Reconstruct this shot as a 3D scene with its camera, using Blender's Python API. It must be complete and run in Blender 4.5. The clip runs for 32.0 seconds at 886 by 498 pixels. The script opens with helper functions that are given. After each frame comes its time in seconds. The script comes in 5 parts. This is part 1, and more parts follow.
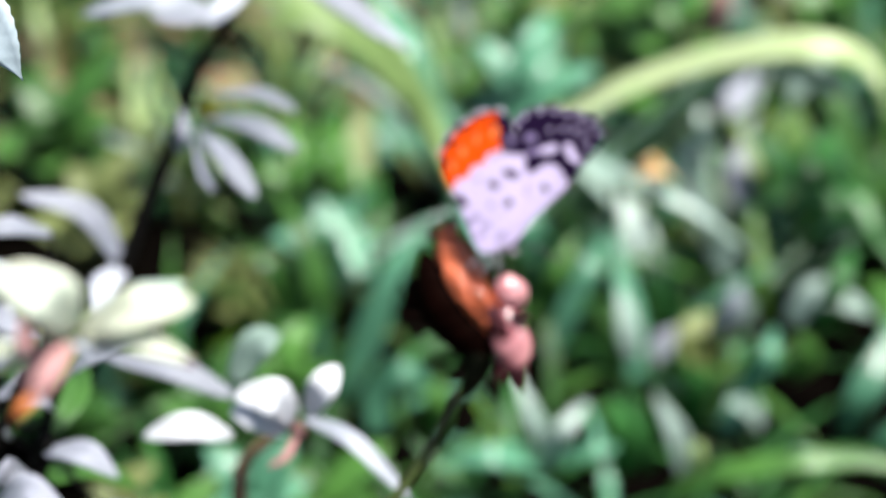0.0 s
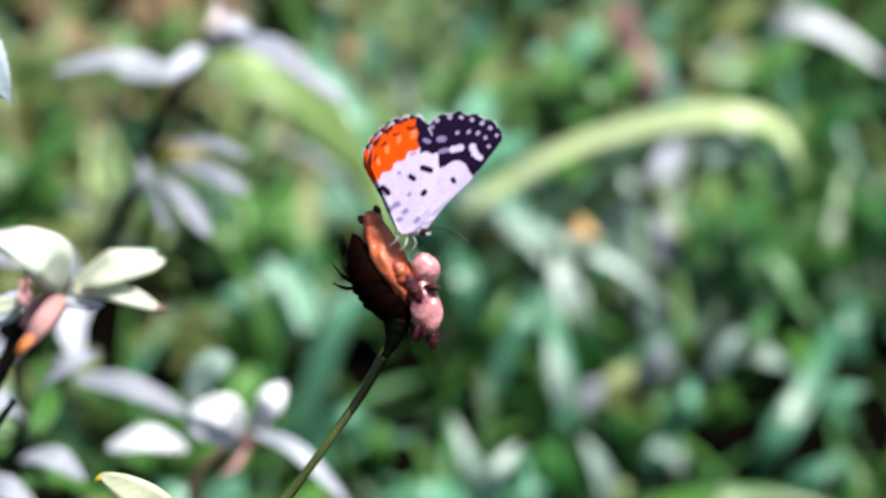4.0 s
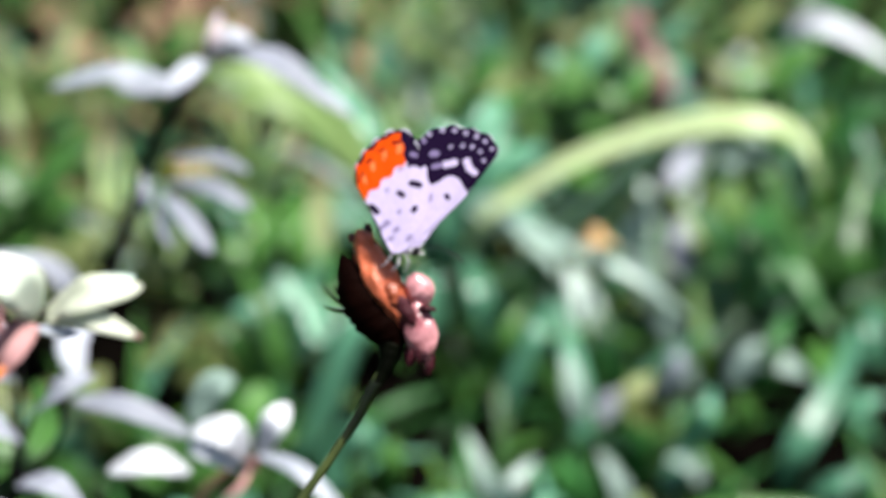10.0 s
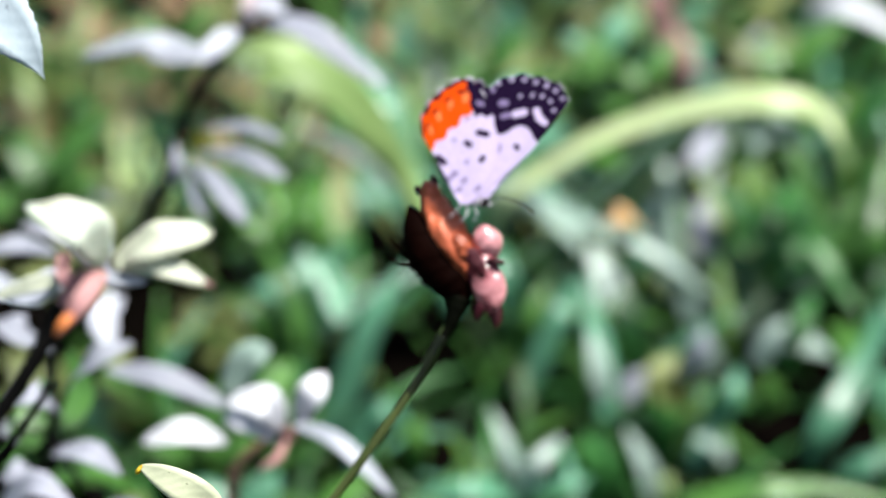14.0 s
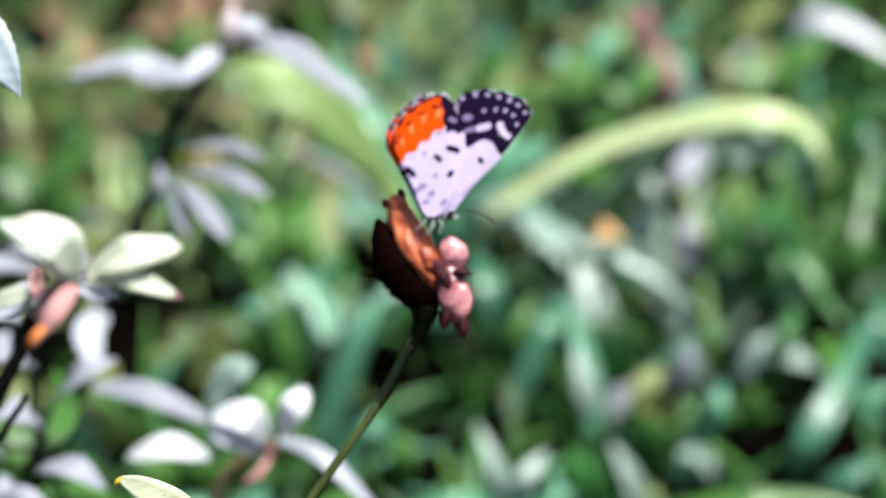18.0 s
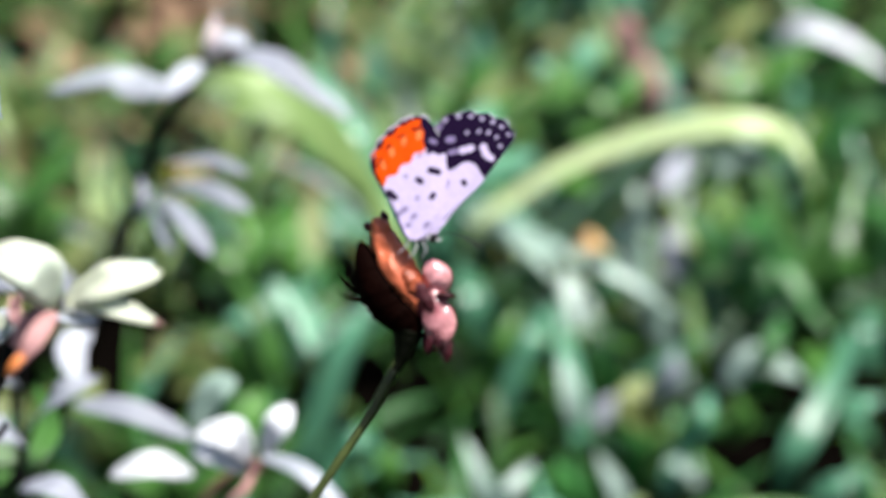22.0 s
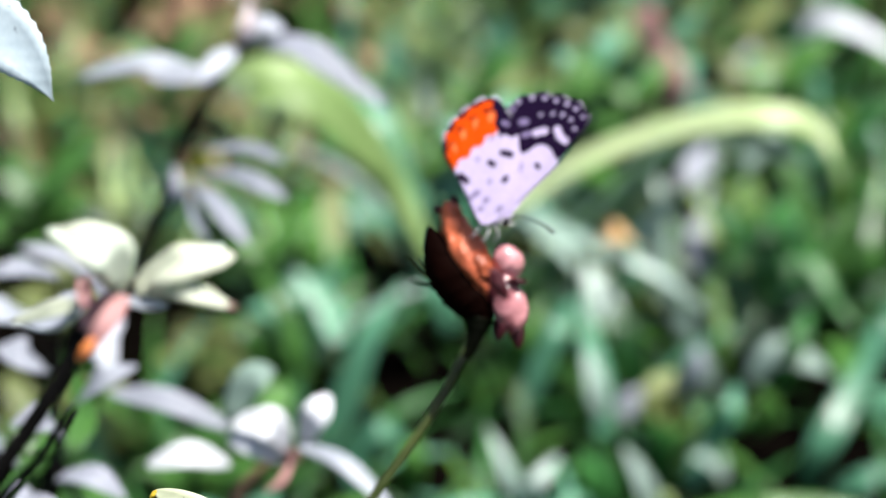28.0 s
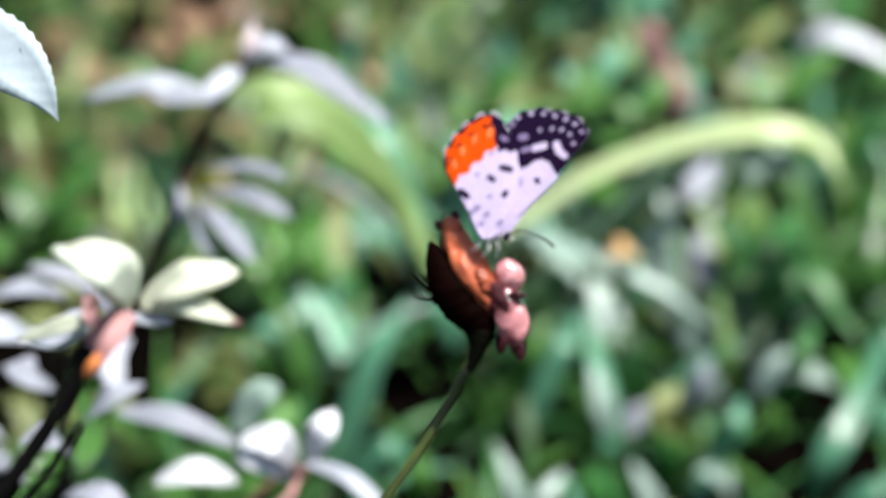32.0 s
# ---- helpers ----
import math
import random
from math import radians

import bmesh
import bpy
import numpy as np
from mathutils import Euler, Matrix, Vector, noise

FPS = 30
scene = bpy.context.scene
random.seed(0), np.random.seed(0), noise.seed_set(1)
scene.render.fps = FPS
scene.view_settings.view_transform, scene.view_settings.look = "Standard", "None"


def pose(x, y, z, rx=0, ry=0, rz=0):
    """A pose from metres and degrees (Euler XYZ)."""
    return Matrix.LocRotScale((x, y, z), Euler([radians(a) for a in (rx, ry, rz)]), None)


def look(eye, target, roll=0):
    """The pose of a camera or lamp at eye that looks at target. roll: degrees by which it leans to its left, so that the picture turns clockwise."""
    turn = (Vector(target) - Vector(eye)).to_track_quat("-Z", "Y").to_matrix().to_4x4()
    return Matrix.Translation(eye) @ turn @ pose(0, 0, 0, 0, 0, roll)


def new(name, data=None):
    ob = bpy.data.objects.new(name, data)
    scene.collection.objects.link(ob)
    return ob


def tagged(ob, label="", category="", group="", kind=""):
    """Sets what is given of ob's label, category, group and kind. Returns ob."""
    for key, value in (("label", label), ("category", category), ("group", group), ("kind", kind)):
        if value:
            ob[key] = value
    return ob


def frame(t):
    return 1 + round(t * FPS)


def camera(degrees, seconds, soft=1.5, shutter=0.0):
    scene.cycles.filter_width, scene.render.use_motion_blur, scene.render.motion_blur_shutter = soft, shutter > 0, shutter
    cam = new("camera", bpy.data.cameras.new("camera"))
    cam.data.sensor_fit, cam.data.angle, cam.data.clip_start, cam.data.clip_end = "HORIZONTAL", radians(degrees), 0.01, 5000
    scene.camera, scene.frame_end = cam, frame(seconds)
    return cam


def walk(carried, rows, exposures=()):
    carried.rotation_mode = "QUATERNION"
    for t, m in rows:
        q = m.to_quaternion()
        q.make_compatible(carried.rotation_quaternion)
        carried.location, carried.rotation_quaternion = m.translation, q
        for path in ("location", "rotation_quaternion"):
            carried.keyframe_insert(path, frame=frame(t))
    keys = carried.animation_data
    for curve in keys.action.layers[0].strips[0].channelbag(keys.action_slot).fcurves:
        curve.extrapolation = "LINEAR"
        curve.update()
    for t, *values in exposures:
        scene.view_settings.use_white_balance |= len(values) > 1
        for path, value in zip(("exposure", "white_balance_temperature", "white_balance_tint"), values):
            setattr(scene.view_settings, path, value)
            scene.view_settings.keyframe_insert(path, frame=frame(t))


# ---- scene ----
cam = camera(25.0, 32.0, soft=1.3)
PATH = [
    (0, (0.008, -0.183, 0.402), (-0.106, 1.518, -0.642), 3.9),
    (0.5, (0.013, -0.191, 0.405), (-0.086, 1.525, -0.616), 4.5),
    (1, (0.011, -0.205, 0.409), (-0.089, 1.528, -0.584), 3.8),
    (1.5, (0.009, -0.221, 0.411), (-0.087, 1.518, -0.573), 4.5),
    (2, (0.005, -0.231, 0.408), (-0.087, 1.514, -0.566), 4.7),
    (2.5, (0.001, -0.23, 0.41), (-0.084, 1.516, -0.561), 5.4),
    (3, (0.009, -0.23, 0.408), (-0.069, 1.515, -0.566), 5.2),
    (3.5, (0.014, -0.229, 0.413), (-0.059, 1.525, -0.546), 4.8),
    (5.5, (0.016, -0.225, 0.41), (-0.065, 1.527, -0.552), 4.4),
    (6, (0.013, -0.222, 0.408), (-0.073, 1.527, -0.558), 4.1),
    (6.5, (0.011, -0.22, 0.409), (-0.075, 1.529, -0.558), 4.6),
    (7, (0.014, -0.222, 0.409), (-0.074, 1.527, -0.557), 4.3),
    (7.5, (0.015, -0.221, 0.407), (-0.077, 1.525, -0.563), 3.9),
    (8, (0.014, -0.217, 0.406), (-0.074, 1.526, -0.569), 4.3),
    (8.5, (0.014, -0.215, 0.407), (-0.074, 1.528, -0.569), 4.2),
    (9, (0.013, -0.216, 0.406), (-0.076, 1.53, -0.564), 4.1),
    (9.5, (0.015, -0.218, 0.408), (-0.078, 1.532, -0.555), 4.1),
    (10, (0.018, -0.217, 0.409), (-0.079, 1.538, -0.545), 3.6),
    (10.5, (0.017, -0.22, 0.407), (-0.081, 1.531, -0.555), 3.9),
    (11, (0.015, -0.222, 0.408), (-0.085, 1.532, -0.547), 3.8),
    (11.5, (0.017, -0.223, 0.404), (-0.082, 1.529, -0.555), 3.7),
    (12, (0.018, -0.223, 0.403), (-0.081, 1.529, -0.556), 3.4),
    (12.5, (0.013, -0.219, 0.404), (-0.091, 1.533, -0.554), 3.6),
    (13, (0.012, -0.216, 0.402), (-0.086, 1.534, -0.561), 3.6),
    (13.5, (0.01, -0.216, 0.401), (-0.088, 1.532, -0.568), 3.6),
    (14, (0.01, -0.216, 0.402), (-0.087, 1.535, -0.559), 3.8),
    (14.5, (0.011, -0.218, 0.404), (-0.088, 1.537, -0.551), 3.4),
    (16.5, (0.014, -0.218, 0.401), (-0.079, 1.538, -0.552), 3.2),
    (17, (0.014, -0.218, 0.402), (-0.078, 1.539, -0.548), 3.3),
    (17.5, (0.014, -0.22, 0.404), (-0.077, 1.539, -0.544), 3.5),
    (18, (0.014, -0.221, 0.404), (-0.081, 1.54, -0.54), 3.3),
    (18.5, (0.014, -0.221, 0.402), (-0.078, 1.539, -0.544), 3.3),
    (19, (0.014, -0.217, 0.402), (-0.077, 1.541, -0.546), 3.4),
    (19.5, (0.013, -0.216, 0.401), (-0.075, 1.542, -0.549), 3.3),
    (20, (0.014, -0.216, 0.402), (-0.072, 1.544, -0.544), 3.2),
    (20.5, (0.015, -0.218, 0.403), (-0.071, 1.545, -0.538), 2.9),
    (21, (0.013, -0.218, 0.406), (-0.079, 1.549, -0.528), 2.9),
    (21.5, (0.013, -0.216, 0.406), (-0.074, 1.549, -0.53), 3.2),
    (22, (0.014, -0.218, 0.405), (-0.067, 1.546, -0.534), 3.3),
    (22.5, (0.013, -0.217, 0.404), (-0.07, 1.547, -0.533), 3.1),
    (23, (0.012, -0.218, 0.405), (-0.073, 1.548, -0.529), 3.1),
    (23.5, (0.012, -0.217, 0.404), (-0.07, 1.548, -0.532), 3.0),
    (24, (0.013, -0.218, 0.406), (-0.068, 1.55, -0.525), 3.0),
    (24.5, (0.014, -0.22, 0.406), (-0.068, 1.549, -0.524), 3.1),
    (25, (0.016, -0.22, 0.405), (-0.063, 1.549, -0.525), 2.7),
    (25.5, (0.013, -0.219, 0.405), (-0.074, 1.55, -0.524), 2.8),
    (26, (0.01, -0.214, 0.404), (-0.074, 1.55, -0.534), 3.4),
    (26.5, (0.008, -0.217, 0.402), (-0.074, 1.546, -0.538), 3.3),
    (28.5, (0.005, -0.214, 0.401), (-0.075, 1.547, -0.544), 3.6),
    (29, (0.007, -0.216, 0.401), (-0.073, 1.549, -0.537), 2.9),
    (29.5, (0.006, -0.214, 0.402), (-0.077, 1.552, -0.532), 3.1),
    (30, (0.006, -0.215, 0.402), (-0.078, 1.554, -0.529), 2.8),
    (30.5, (0.005, -0.215, 0.401), (-0.085, 1.551, -0.533), 2.9),
    (31, (0.005, -0.214, 0.4), (-0.087, 1.551, -0.537), 3.0),
    (31.5, (0.005, -0.215, 0.401), (-0.084, 1.552, -0.532), 3.1),
    (32, (0.006, -0.217, 0.402), (-0.083, 1.552, -0.527), 2.9),
]
walk(cam, [(t, look(eye, target, roll)) for t, eye, target, roll in PATH], exposures=((0, 0.96, 6240, 9.5), (32, 0.96, 6240, 9.5)))
# a long lens held close: only a thin slice near the subject is sharp
cam.data.dof.use_dof = True
cam.data.dof.focus_distance = 0.278
cam.data.dof.aperture_fstop = 13.0

# ---------------------------------------------------------------- light
world = bpy.data.worlds.new("world")
scene.world = world
world.use_nodes = True
wn = world.node_tree
sky = wn.nodes.new("ShaderNodeTexSky")
sky.sky_type, sky.sun_disc = "NISHITA", False
sky.sun_elevation, sky.sun_rotation = radians(74), radians(103)
sky.air_density, sky.dust_density = 1.0, 3.0
wn.links.new(sky.outputs[0], wn.nodes["Background"].inputs[0])
wn.nodes["Background"].inputs[1].default_value = 0.062
sun = new("sun", bpy.data.lights.new("sun", "SUN"))
sun.data.energy, sun.data.angle, sun.data.color = 4.0, radians(10), (1.0, 0.96, 0.88)
sun.matrix_world = look((1.3, -0.3, 4.7), (0, 0, 0))

# ---------------------------------------------------------------- materials


def material(name, low, high, rough=0.5, spec=0.5, scale=200.0, detail=900.0, bump=0.15, through_light=None, vein=0.0, spots=None, span=(0.55, 1.5)):
    """A surface mottled at two scales between the colours low and high, varied from piece to piece."""
    m = bpy.data.materials.new(name)
    m.use_nodes = True
    n, l = m.node_tree.nodes, m.node_tree.links
    b = n["Principled BSDF"]
    b.inputs["Roughness"].default_value = rough
    b.inputs["Specular IOR Level"].default_value = spec
    tc = n.new("ShaderNodeTexCoord")
    info = n.new("ShaderNodeObjectInfo")
    shift = n.new("ShaderNodeVectorMath")
    shift.operation = "ADD"
    l.new(tc.outputs["Object"], shift.inputs[0])
    l.new(info.outputs["Random"], shift.inputs[1])
    big = n.new("ShaderNodeTexNoise")
    big.inputs["Scale"].default_value, big.inputs["Detail"].default_value = scale, 4
    fine = n.new("ShaderNodeTexNoise")
    fine.inputs["Scale"].default_value, fine.inputs["Detail"].default_value = detail, 6
    for t in (big, fine):
        l.new(shift.outputs[0], t.inputs["Vector"])
    add = n.new("ShaderNodeMath")
    add.operation = "MULTIPLY_ADD"
    add.inputs[1].default_value = 0.5
    l.new(fine.outputs["Fac"], add.inputs[0])
    l.new(big.outputs["Fac"], add.inputs[2])
    island = n.new("ShaderNodeNewGeometry")
    both = n.new("ShaderNodeMath")
    both.operation = "ADD"
    l.new(info.outputs["Random"], both.inputs[0])
    l.new(island.outputs["Random Per Island"], both.inputs[1])
    part_of = n.new("ShaderNodeMath")
    part_of.operation = "FRACT"
    l.new(both.outputs[0], part_of.inputs[0])
    rnd = n.new("ShaderNodeMath")
    rnd.operation = "MULTIPLY_ADD"
    rnd.inputs[1].default_value = 0.6
    l.new(part_of.outputs[0], rnd.inputs[0])
    l.new(add.outputs[0], rnd.inputs[2])
    ramp = n.new("ShaderNodeValToRGB")
    ramp.color_ramp.elements[0].position, ramp.color_ramp.elements[0].color = 0.0, (*low, 1)
    ramp.color_ramp.elements[1].position, ramp.color_ramp.elements[1].color = 1.0, (*high, 1)
    reach = n.new("ShaderNodeMapRange")
    reach.inputs[1].default_value, reach.inputs[2].default_value = span
    l.new(rnd.outputs[0], reach.inputs[0])
    l.new(reach.outputs[0], ramp.inputs[0])
    colour = ramp.outputs[0]
    if spots:
        sp = n.new("ShaderNodeTexNoise")
        sp.inputs["Scale"].default_value, sp.inputs["Detail"].default_value = scale * 2.2, 2
        l.new(shift.outputs[0], sp.inputs["Vector"])
        edge = n.new("ShaderNodeMapRange")
        edge.inputs[1].default_value, edge.inputs[2].default_value = 0.66, 0.72
        l.new(sp.outputs["Fac"], edge.inputs[0])
        mix = n.new("ShaderNodeMix")
        mix.data_type = "RGBA"
        l.new(edge.outputs[0], mix.inputs[0])
        l.new(colour, mix.inputs[6])
        mix.inputs[7].default_value = (*spots, 1)
        colour = mix.outputs[2]
    l.new(colour, b.inputs["Base Color"])
    bp = n.new("ShaderNodeBump")
    bp.inputs["Strength"].default_value, bp.inputs["Distance"].default_value = bump, 0.0006
    height = fine.outputs["Fac"]
    if vein:
        uv = n.new("ShaderNodeUVMap")
        wave = n.new("ShaderNodeTexWave")
        wave.bands_direction = "DIAGONAL"
        wave.inputs["Scale"].default_value, wave.inputs["Distortion"].default_value = vein, 1.5
        l.new(uv.outputs[0], wave.inputs["Vector"])
        s = n.new("ShaderNodeMath")
        s.operation = "ADD"
        l.new(wave.outputs["Fac"], s.inputs[0])
        l.new(fine.outputs["Fac"], s.inputs[1])
        height = s.outputs[0]
    l.new(height, bp.inputs["Height"])
    l.new(bp.outputs[0], b.inputs["Normal"])
    if through_light:
        tr = n.new("ShaderNodeBsdfTranslucent")
        l.new(colour, tr.inputs["Color"])
        mx = n.new("ShaderNodeMixShader")
        mx.inputs[0].default_value = through_light
        l.new(b.outputs[0], mx.inputs[1])
        l.new(tr.outputs[0], mx.inputs[2])
        l.new(mx.outputs[0], n["Material Output"].inputs["Surface"])
    return m


# near-black, with the shade between the grass clumps put into the colour
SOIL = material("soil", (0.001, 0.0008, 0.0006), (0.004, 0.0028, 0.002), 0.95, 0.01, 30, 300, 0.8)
GRASS = material("grass_leaf", (0.012, 0.05, 0.01), (0.12, 0.3, 0.055), 0.3, 0.4, 60, 500, 0.12, through_light=0.22, vein=4)
GRASS_BLUE = material("blue_green_leaf", (0.03, 0.11, 0.055), (0.16, 0.42, 0.25), 0.28, 0.55, 60, 500, 0.12, through_light=0.2, vein=4)
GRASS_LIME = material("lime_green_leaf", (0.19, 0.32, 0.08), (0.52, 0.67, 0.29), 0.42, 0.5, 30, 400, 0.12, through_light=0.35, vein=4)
# brighter copy of the lime leaf: light on the arching blade put into colour
GRASS_LIME_LIT = material("lit_lime_leaf", (0.44, 0.57, 0.22), (0.74, 0.84, 0.5), 0.4, 0.5, 30, 400, 0.12, through_light=0.3, vein=4)
# bluish pale tone also carries the sky's sheen on some grass blades
GRASS_PALE = material("pale_green_leaf", (0.26, 0.41, 0.32), (0.6, 0.71, 0.64), 0.35, 0.6, 40, 400, 0.12, through_light=0.25, vein=4)
SILVER = material("silver_leaf", (0.33, 0.36, 0.41), (0.66, 0.68, 0.76), 0.42, 0.5, 120, 900, 0.12, through_light=0.2, vein=3)
CREAM = material("cream_leaf", (0.68, 0.72, 0.54), (0.9, 0.9, 0.76), 0.42, 0.5, 150, 1200, 0.12, through_light=0.25, vein=3)
CREAM_WORN = material("worn_cream_leaf", (0.6, 0.65, 0.42), (0.78, 0.79, 0.56), 0.45, 0.45, 300, 2000, 0.06, through_light=0.2, vein=2, spots=(0.2, 0.22, 0.08))
ICE = material("ice_blue_leaf", (0.42, 0.52, 0.57), (0.62, 0.7, 0.74), 0.42, 0.5, 200, 1500, 0.06, through_light=0.2, vein=2, spots=(0.16, 0.2, 0.25))
PINK_BRACT = material("pink_bract", (0.36, 0.15, 0.15), (0.68, 0.4, 0.38), 0.5, 0.4, 300, 1500, 0.3, through_light=0.15)
RUST = material("rust_tip", (0.5, 0.12, 0.02), (0.7, 0.25, 0.06), 0.55, 0.4, 400, 1500, 0.3)
BARK = material("dark_bark", (0.001, 0.001, 0.001), (0.007, 0.006, 0.005), 0.8, 0.08, 400, 2500, 0.6)
STEM = material("olive_stem", (0.014, 0.022, 0.004), (0.085, 0.11, 0.025), 0.45, 0.5, 300, 2500, 0.3)
# blackish partly because shade under the flower head is put in the colour
CALYX = material("shaded_calyx", (0.0005, 0.0001, 0.0001), (0.006, 0.0013, 0.0006), 0.7, 0.02, 300, 3000, 0.4)
NECK = material("dark_neck", (0.0004, 0.0005, 0.0002), (0.003, 0.004, 0.001), 0.6, 0.05, 400, 2500, 0.3)
DRY = material("dry_rust_petal", (0.06, 0.008, 0.005), (0.72, 0.17, 0.07), 0.3, 0.5, 380, 2500, 0.3, through_light=0.05, span=(0.62, 1.4))
DRY_PINK = material("dry_pink_petal", (0.18, 0.016, 0.032), (0.9, 0.42, 0.43), 0.2, 0.8, 300, 1800, 0.12, through_light=0.05, span=(0.62, 1.2))
STEM_DARK = material("dark_olive_stem", (0.004, 0.007, 0.001), (0.03, 0.042, 0.008), 0.45, 0.4, 300, 2500, 0.3)
MINT = material("mint_cream_leaf", (0.56, 0.68, 0.54), (0.86, 0.9, 0.76), 0.45, 0.4, 120, 1200, 0.12, through_light=0.25, vein=3)
PLUM = material("plum_petal", (0.012, 0.0015, 0.003), (0.1, 0.014, 0.022), 0.5, 0.3, 450, 2500, 0.5)
LITTER = material("leaf_litter", (0.11, 0.06, 0.035), (0.4, 0.26, 0.16), 0.75, 0.25, 60, 600, 0.5)
PINK_LITTER = material("pink_dead_stalk", (0.2, 0.1, 0.09), (0.38, 0.2, 0.19), 0.7, 0.25, 60, 600, 0.5)
ORANGE_LITTER = material("orange_dead_leaf", (0.62, 0.34, 0.12), (0.85, 0.58, 0.3), 0.6, 0.3, 60, 600, 0.4, through_light=0.2)
FUZZ = material("white_fuzz", (0.45, 0.42, 0.45), (0.78, 0.75, 0.78), 0.9, 0.2, 900, 5000, 0.7)
BLACK = material("black_chitin", (0.008, 0.007, 0.009), (0.03, 0.026, 0.03), 0.45, 0.5, 900, 4000, 0.3)


def wing_material():
    """Scales of a wing: the pattern is stored on the mesh as a colour attribute."""
    m = bpy.data.materials.new("wing_scales")
    m.use_nodes = True
    n, l = m.node_tree.nodes, m.node_tree.links
    b = n["Principled BSDF"]
    b.inputs["Roughness"].default_value, b.inputs["Specular IOR Level"].default_value = 0.7, 0.05
    at = n.new("ShaderNodeVertexColor")
    at.layer_name = "pattern"
    tc = n.new("ShaderNodeTexCoord")
    dust = n.new("ShaderNodeTexNoise")
    dust.inputs["Scale"].default_value, dust.inputs["Detail"].default_value = 2500, 5
    l.new(tc.outputs["Object"], dust.inputs["Vector"])
    rng = n.new("ShaderNodeMapRange")
    rng.inputs[3].default_value, rng.inputs[4].default_value = 0.75, 1.15
    l.new(dust.outputs["Fac"], rng.inputs[0])
    mix = n.new("ShaderNodeMix")
    mix.data_type, mix.blend_type = "RGBA", "MULTIPLY"
    mix.inputs[0].default_value = 1.0
    l.new(at.outputs[0], mix.inputs[6])
    l.new(rng.outputs[0], mix.inputs[7])
    l.new(mix.outputs[2], b.inputs["Base Color"])
    bp = n.new("ShaderNodeBump")
    bp.inputs["Strength"].default_value, bp.inputs["Distance"].default_value = 0.4, 0.0001
    l.new(dust.outputs["Fac"], bp.inputs["Height"])
    l.new(bp.outputs[0], b.inputs["Normal"])
    tr = n.new("ShaderNodeBsdfTranslucent")
    l.new(mix.outputs[2], tr.inputs["Color"])
    mx = n.new("ShaderNodeMixShader")
    mx.inputs[0].default_value = 0.25
    l.new(b.outputs[0], mx.inputs[1])
    l.new(tr.outputs[0], mx.inputs[2])
    l.new(mx.outputs[0], n["Material Output"].inputs["Surface"])
    return m


WING = wing_material()

# ---------------------------------------------------------------- makers


def thing(name, place, label, category, group="", kind=""):
    ob = new(name)
    ob.empty_display_size = 0.01
    ob.location = place
    return tagged(ob, label, category, group, kind)


def add_part(name, mesh, mat, parent, label="", at=None):
    """One mesh object under a thing. The mesh is in world places unless at is given."""
    ob = new(name, mesh)
    if mat and not mesh.materials:
        mesh.materials.append(mat)
    ob.parent = parent
    if at is None:
        up = parent
        off = Vector((0, 0, 0))
        while up:
            off += up.location
            up = up.parent
        ob.location = -off
    else:
        ob.location = at
    if label:
        ob["label"] = label
    return ob


def smooth_mesh(name, verts, faces, uvs=None):
    me = bpy.data.meshes.new(name)
    me.from_pydata([tuple(v) for v in verts], [], faces)
    me.polygons.foreach_set("use_smooth", [True] * len(me.polygons))
    if uvs:
        layer = me.uv_layers.new(name="uv")
        for lp in me.loops:
            layer.data[lp.index].uv = uvs[lp.vertex_index]
    me.update()
    return me


def spline(points, n):
    """n + 1 places on a smooth curve through the points."""
    p = [Vector(q) for q in points]
    p = [p[0] * 2 - p[1]] + p + [p[-1] * 2 - p[-2]]
    out = []
    for i in range(n + 1):
        s = i / n * (len(p) - 3)
        k = min(int(s), len(p) - 4)
        u = s - k
        a, b, c, d = p[k:k + 4]
        out.append(0.5 * ((2 * b) + (c - a) * u + (2 * a - 5 * b + 4 * c - d) * u * u + (3 * b - a - 3 * c + d) * u ** 3))
    return out


def tube(points, radii, segs=24, sides=10, rough=0.0, name="tube"):
    """A rounded rod through the points; radii run along it."""
    c = spline(points, segs)
    verts, faces = [], []
    side = Vector((1, 0, 0))
    for i, q in enumerate(c):
        t = (c[min(i + 1, segs)] - c[max(i - 1, 0)]).normalized()
        side = (side - t * side.dot(t)).normalized()
        other = t.cross(side)
        s = i / segs * (len(radii) - 1)
        k = min(int(s), len(radii) - 2)
        r = radii[k] + (radii[k + 1] - radii[k]) * (s - k)
        for j in range(sides):
            a = 2 * math.pi * j / sides
            rr = r * (1 + rough * noise.noise(Vector((i * 0.7, math.cos(a) * 1.5, math.sin(a) * 1.5))))
            verts.append(q + (side * math.cos(a) + other * math.sin(a)) * rr)
    for i in range(segs):
        for j in range(sides):
            a, b = i * sides + j, i * sides + (j + 1) % sides
            faces.append((a, b, b + sides, a + sides))
    faces.append(tuple(range(sides))[::-1])
    faces.append(tuple(segs * sides + j for j in range(sides)))
    return smooth_mesh(name, verts, faces)


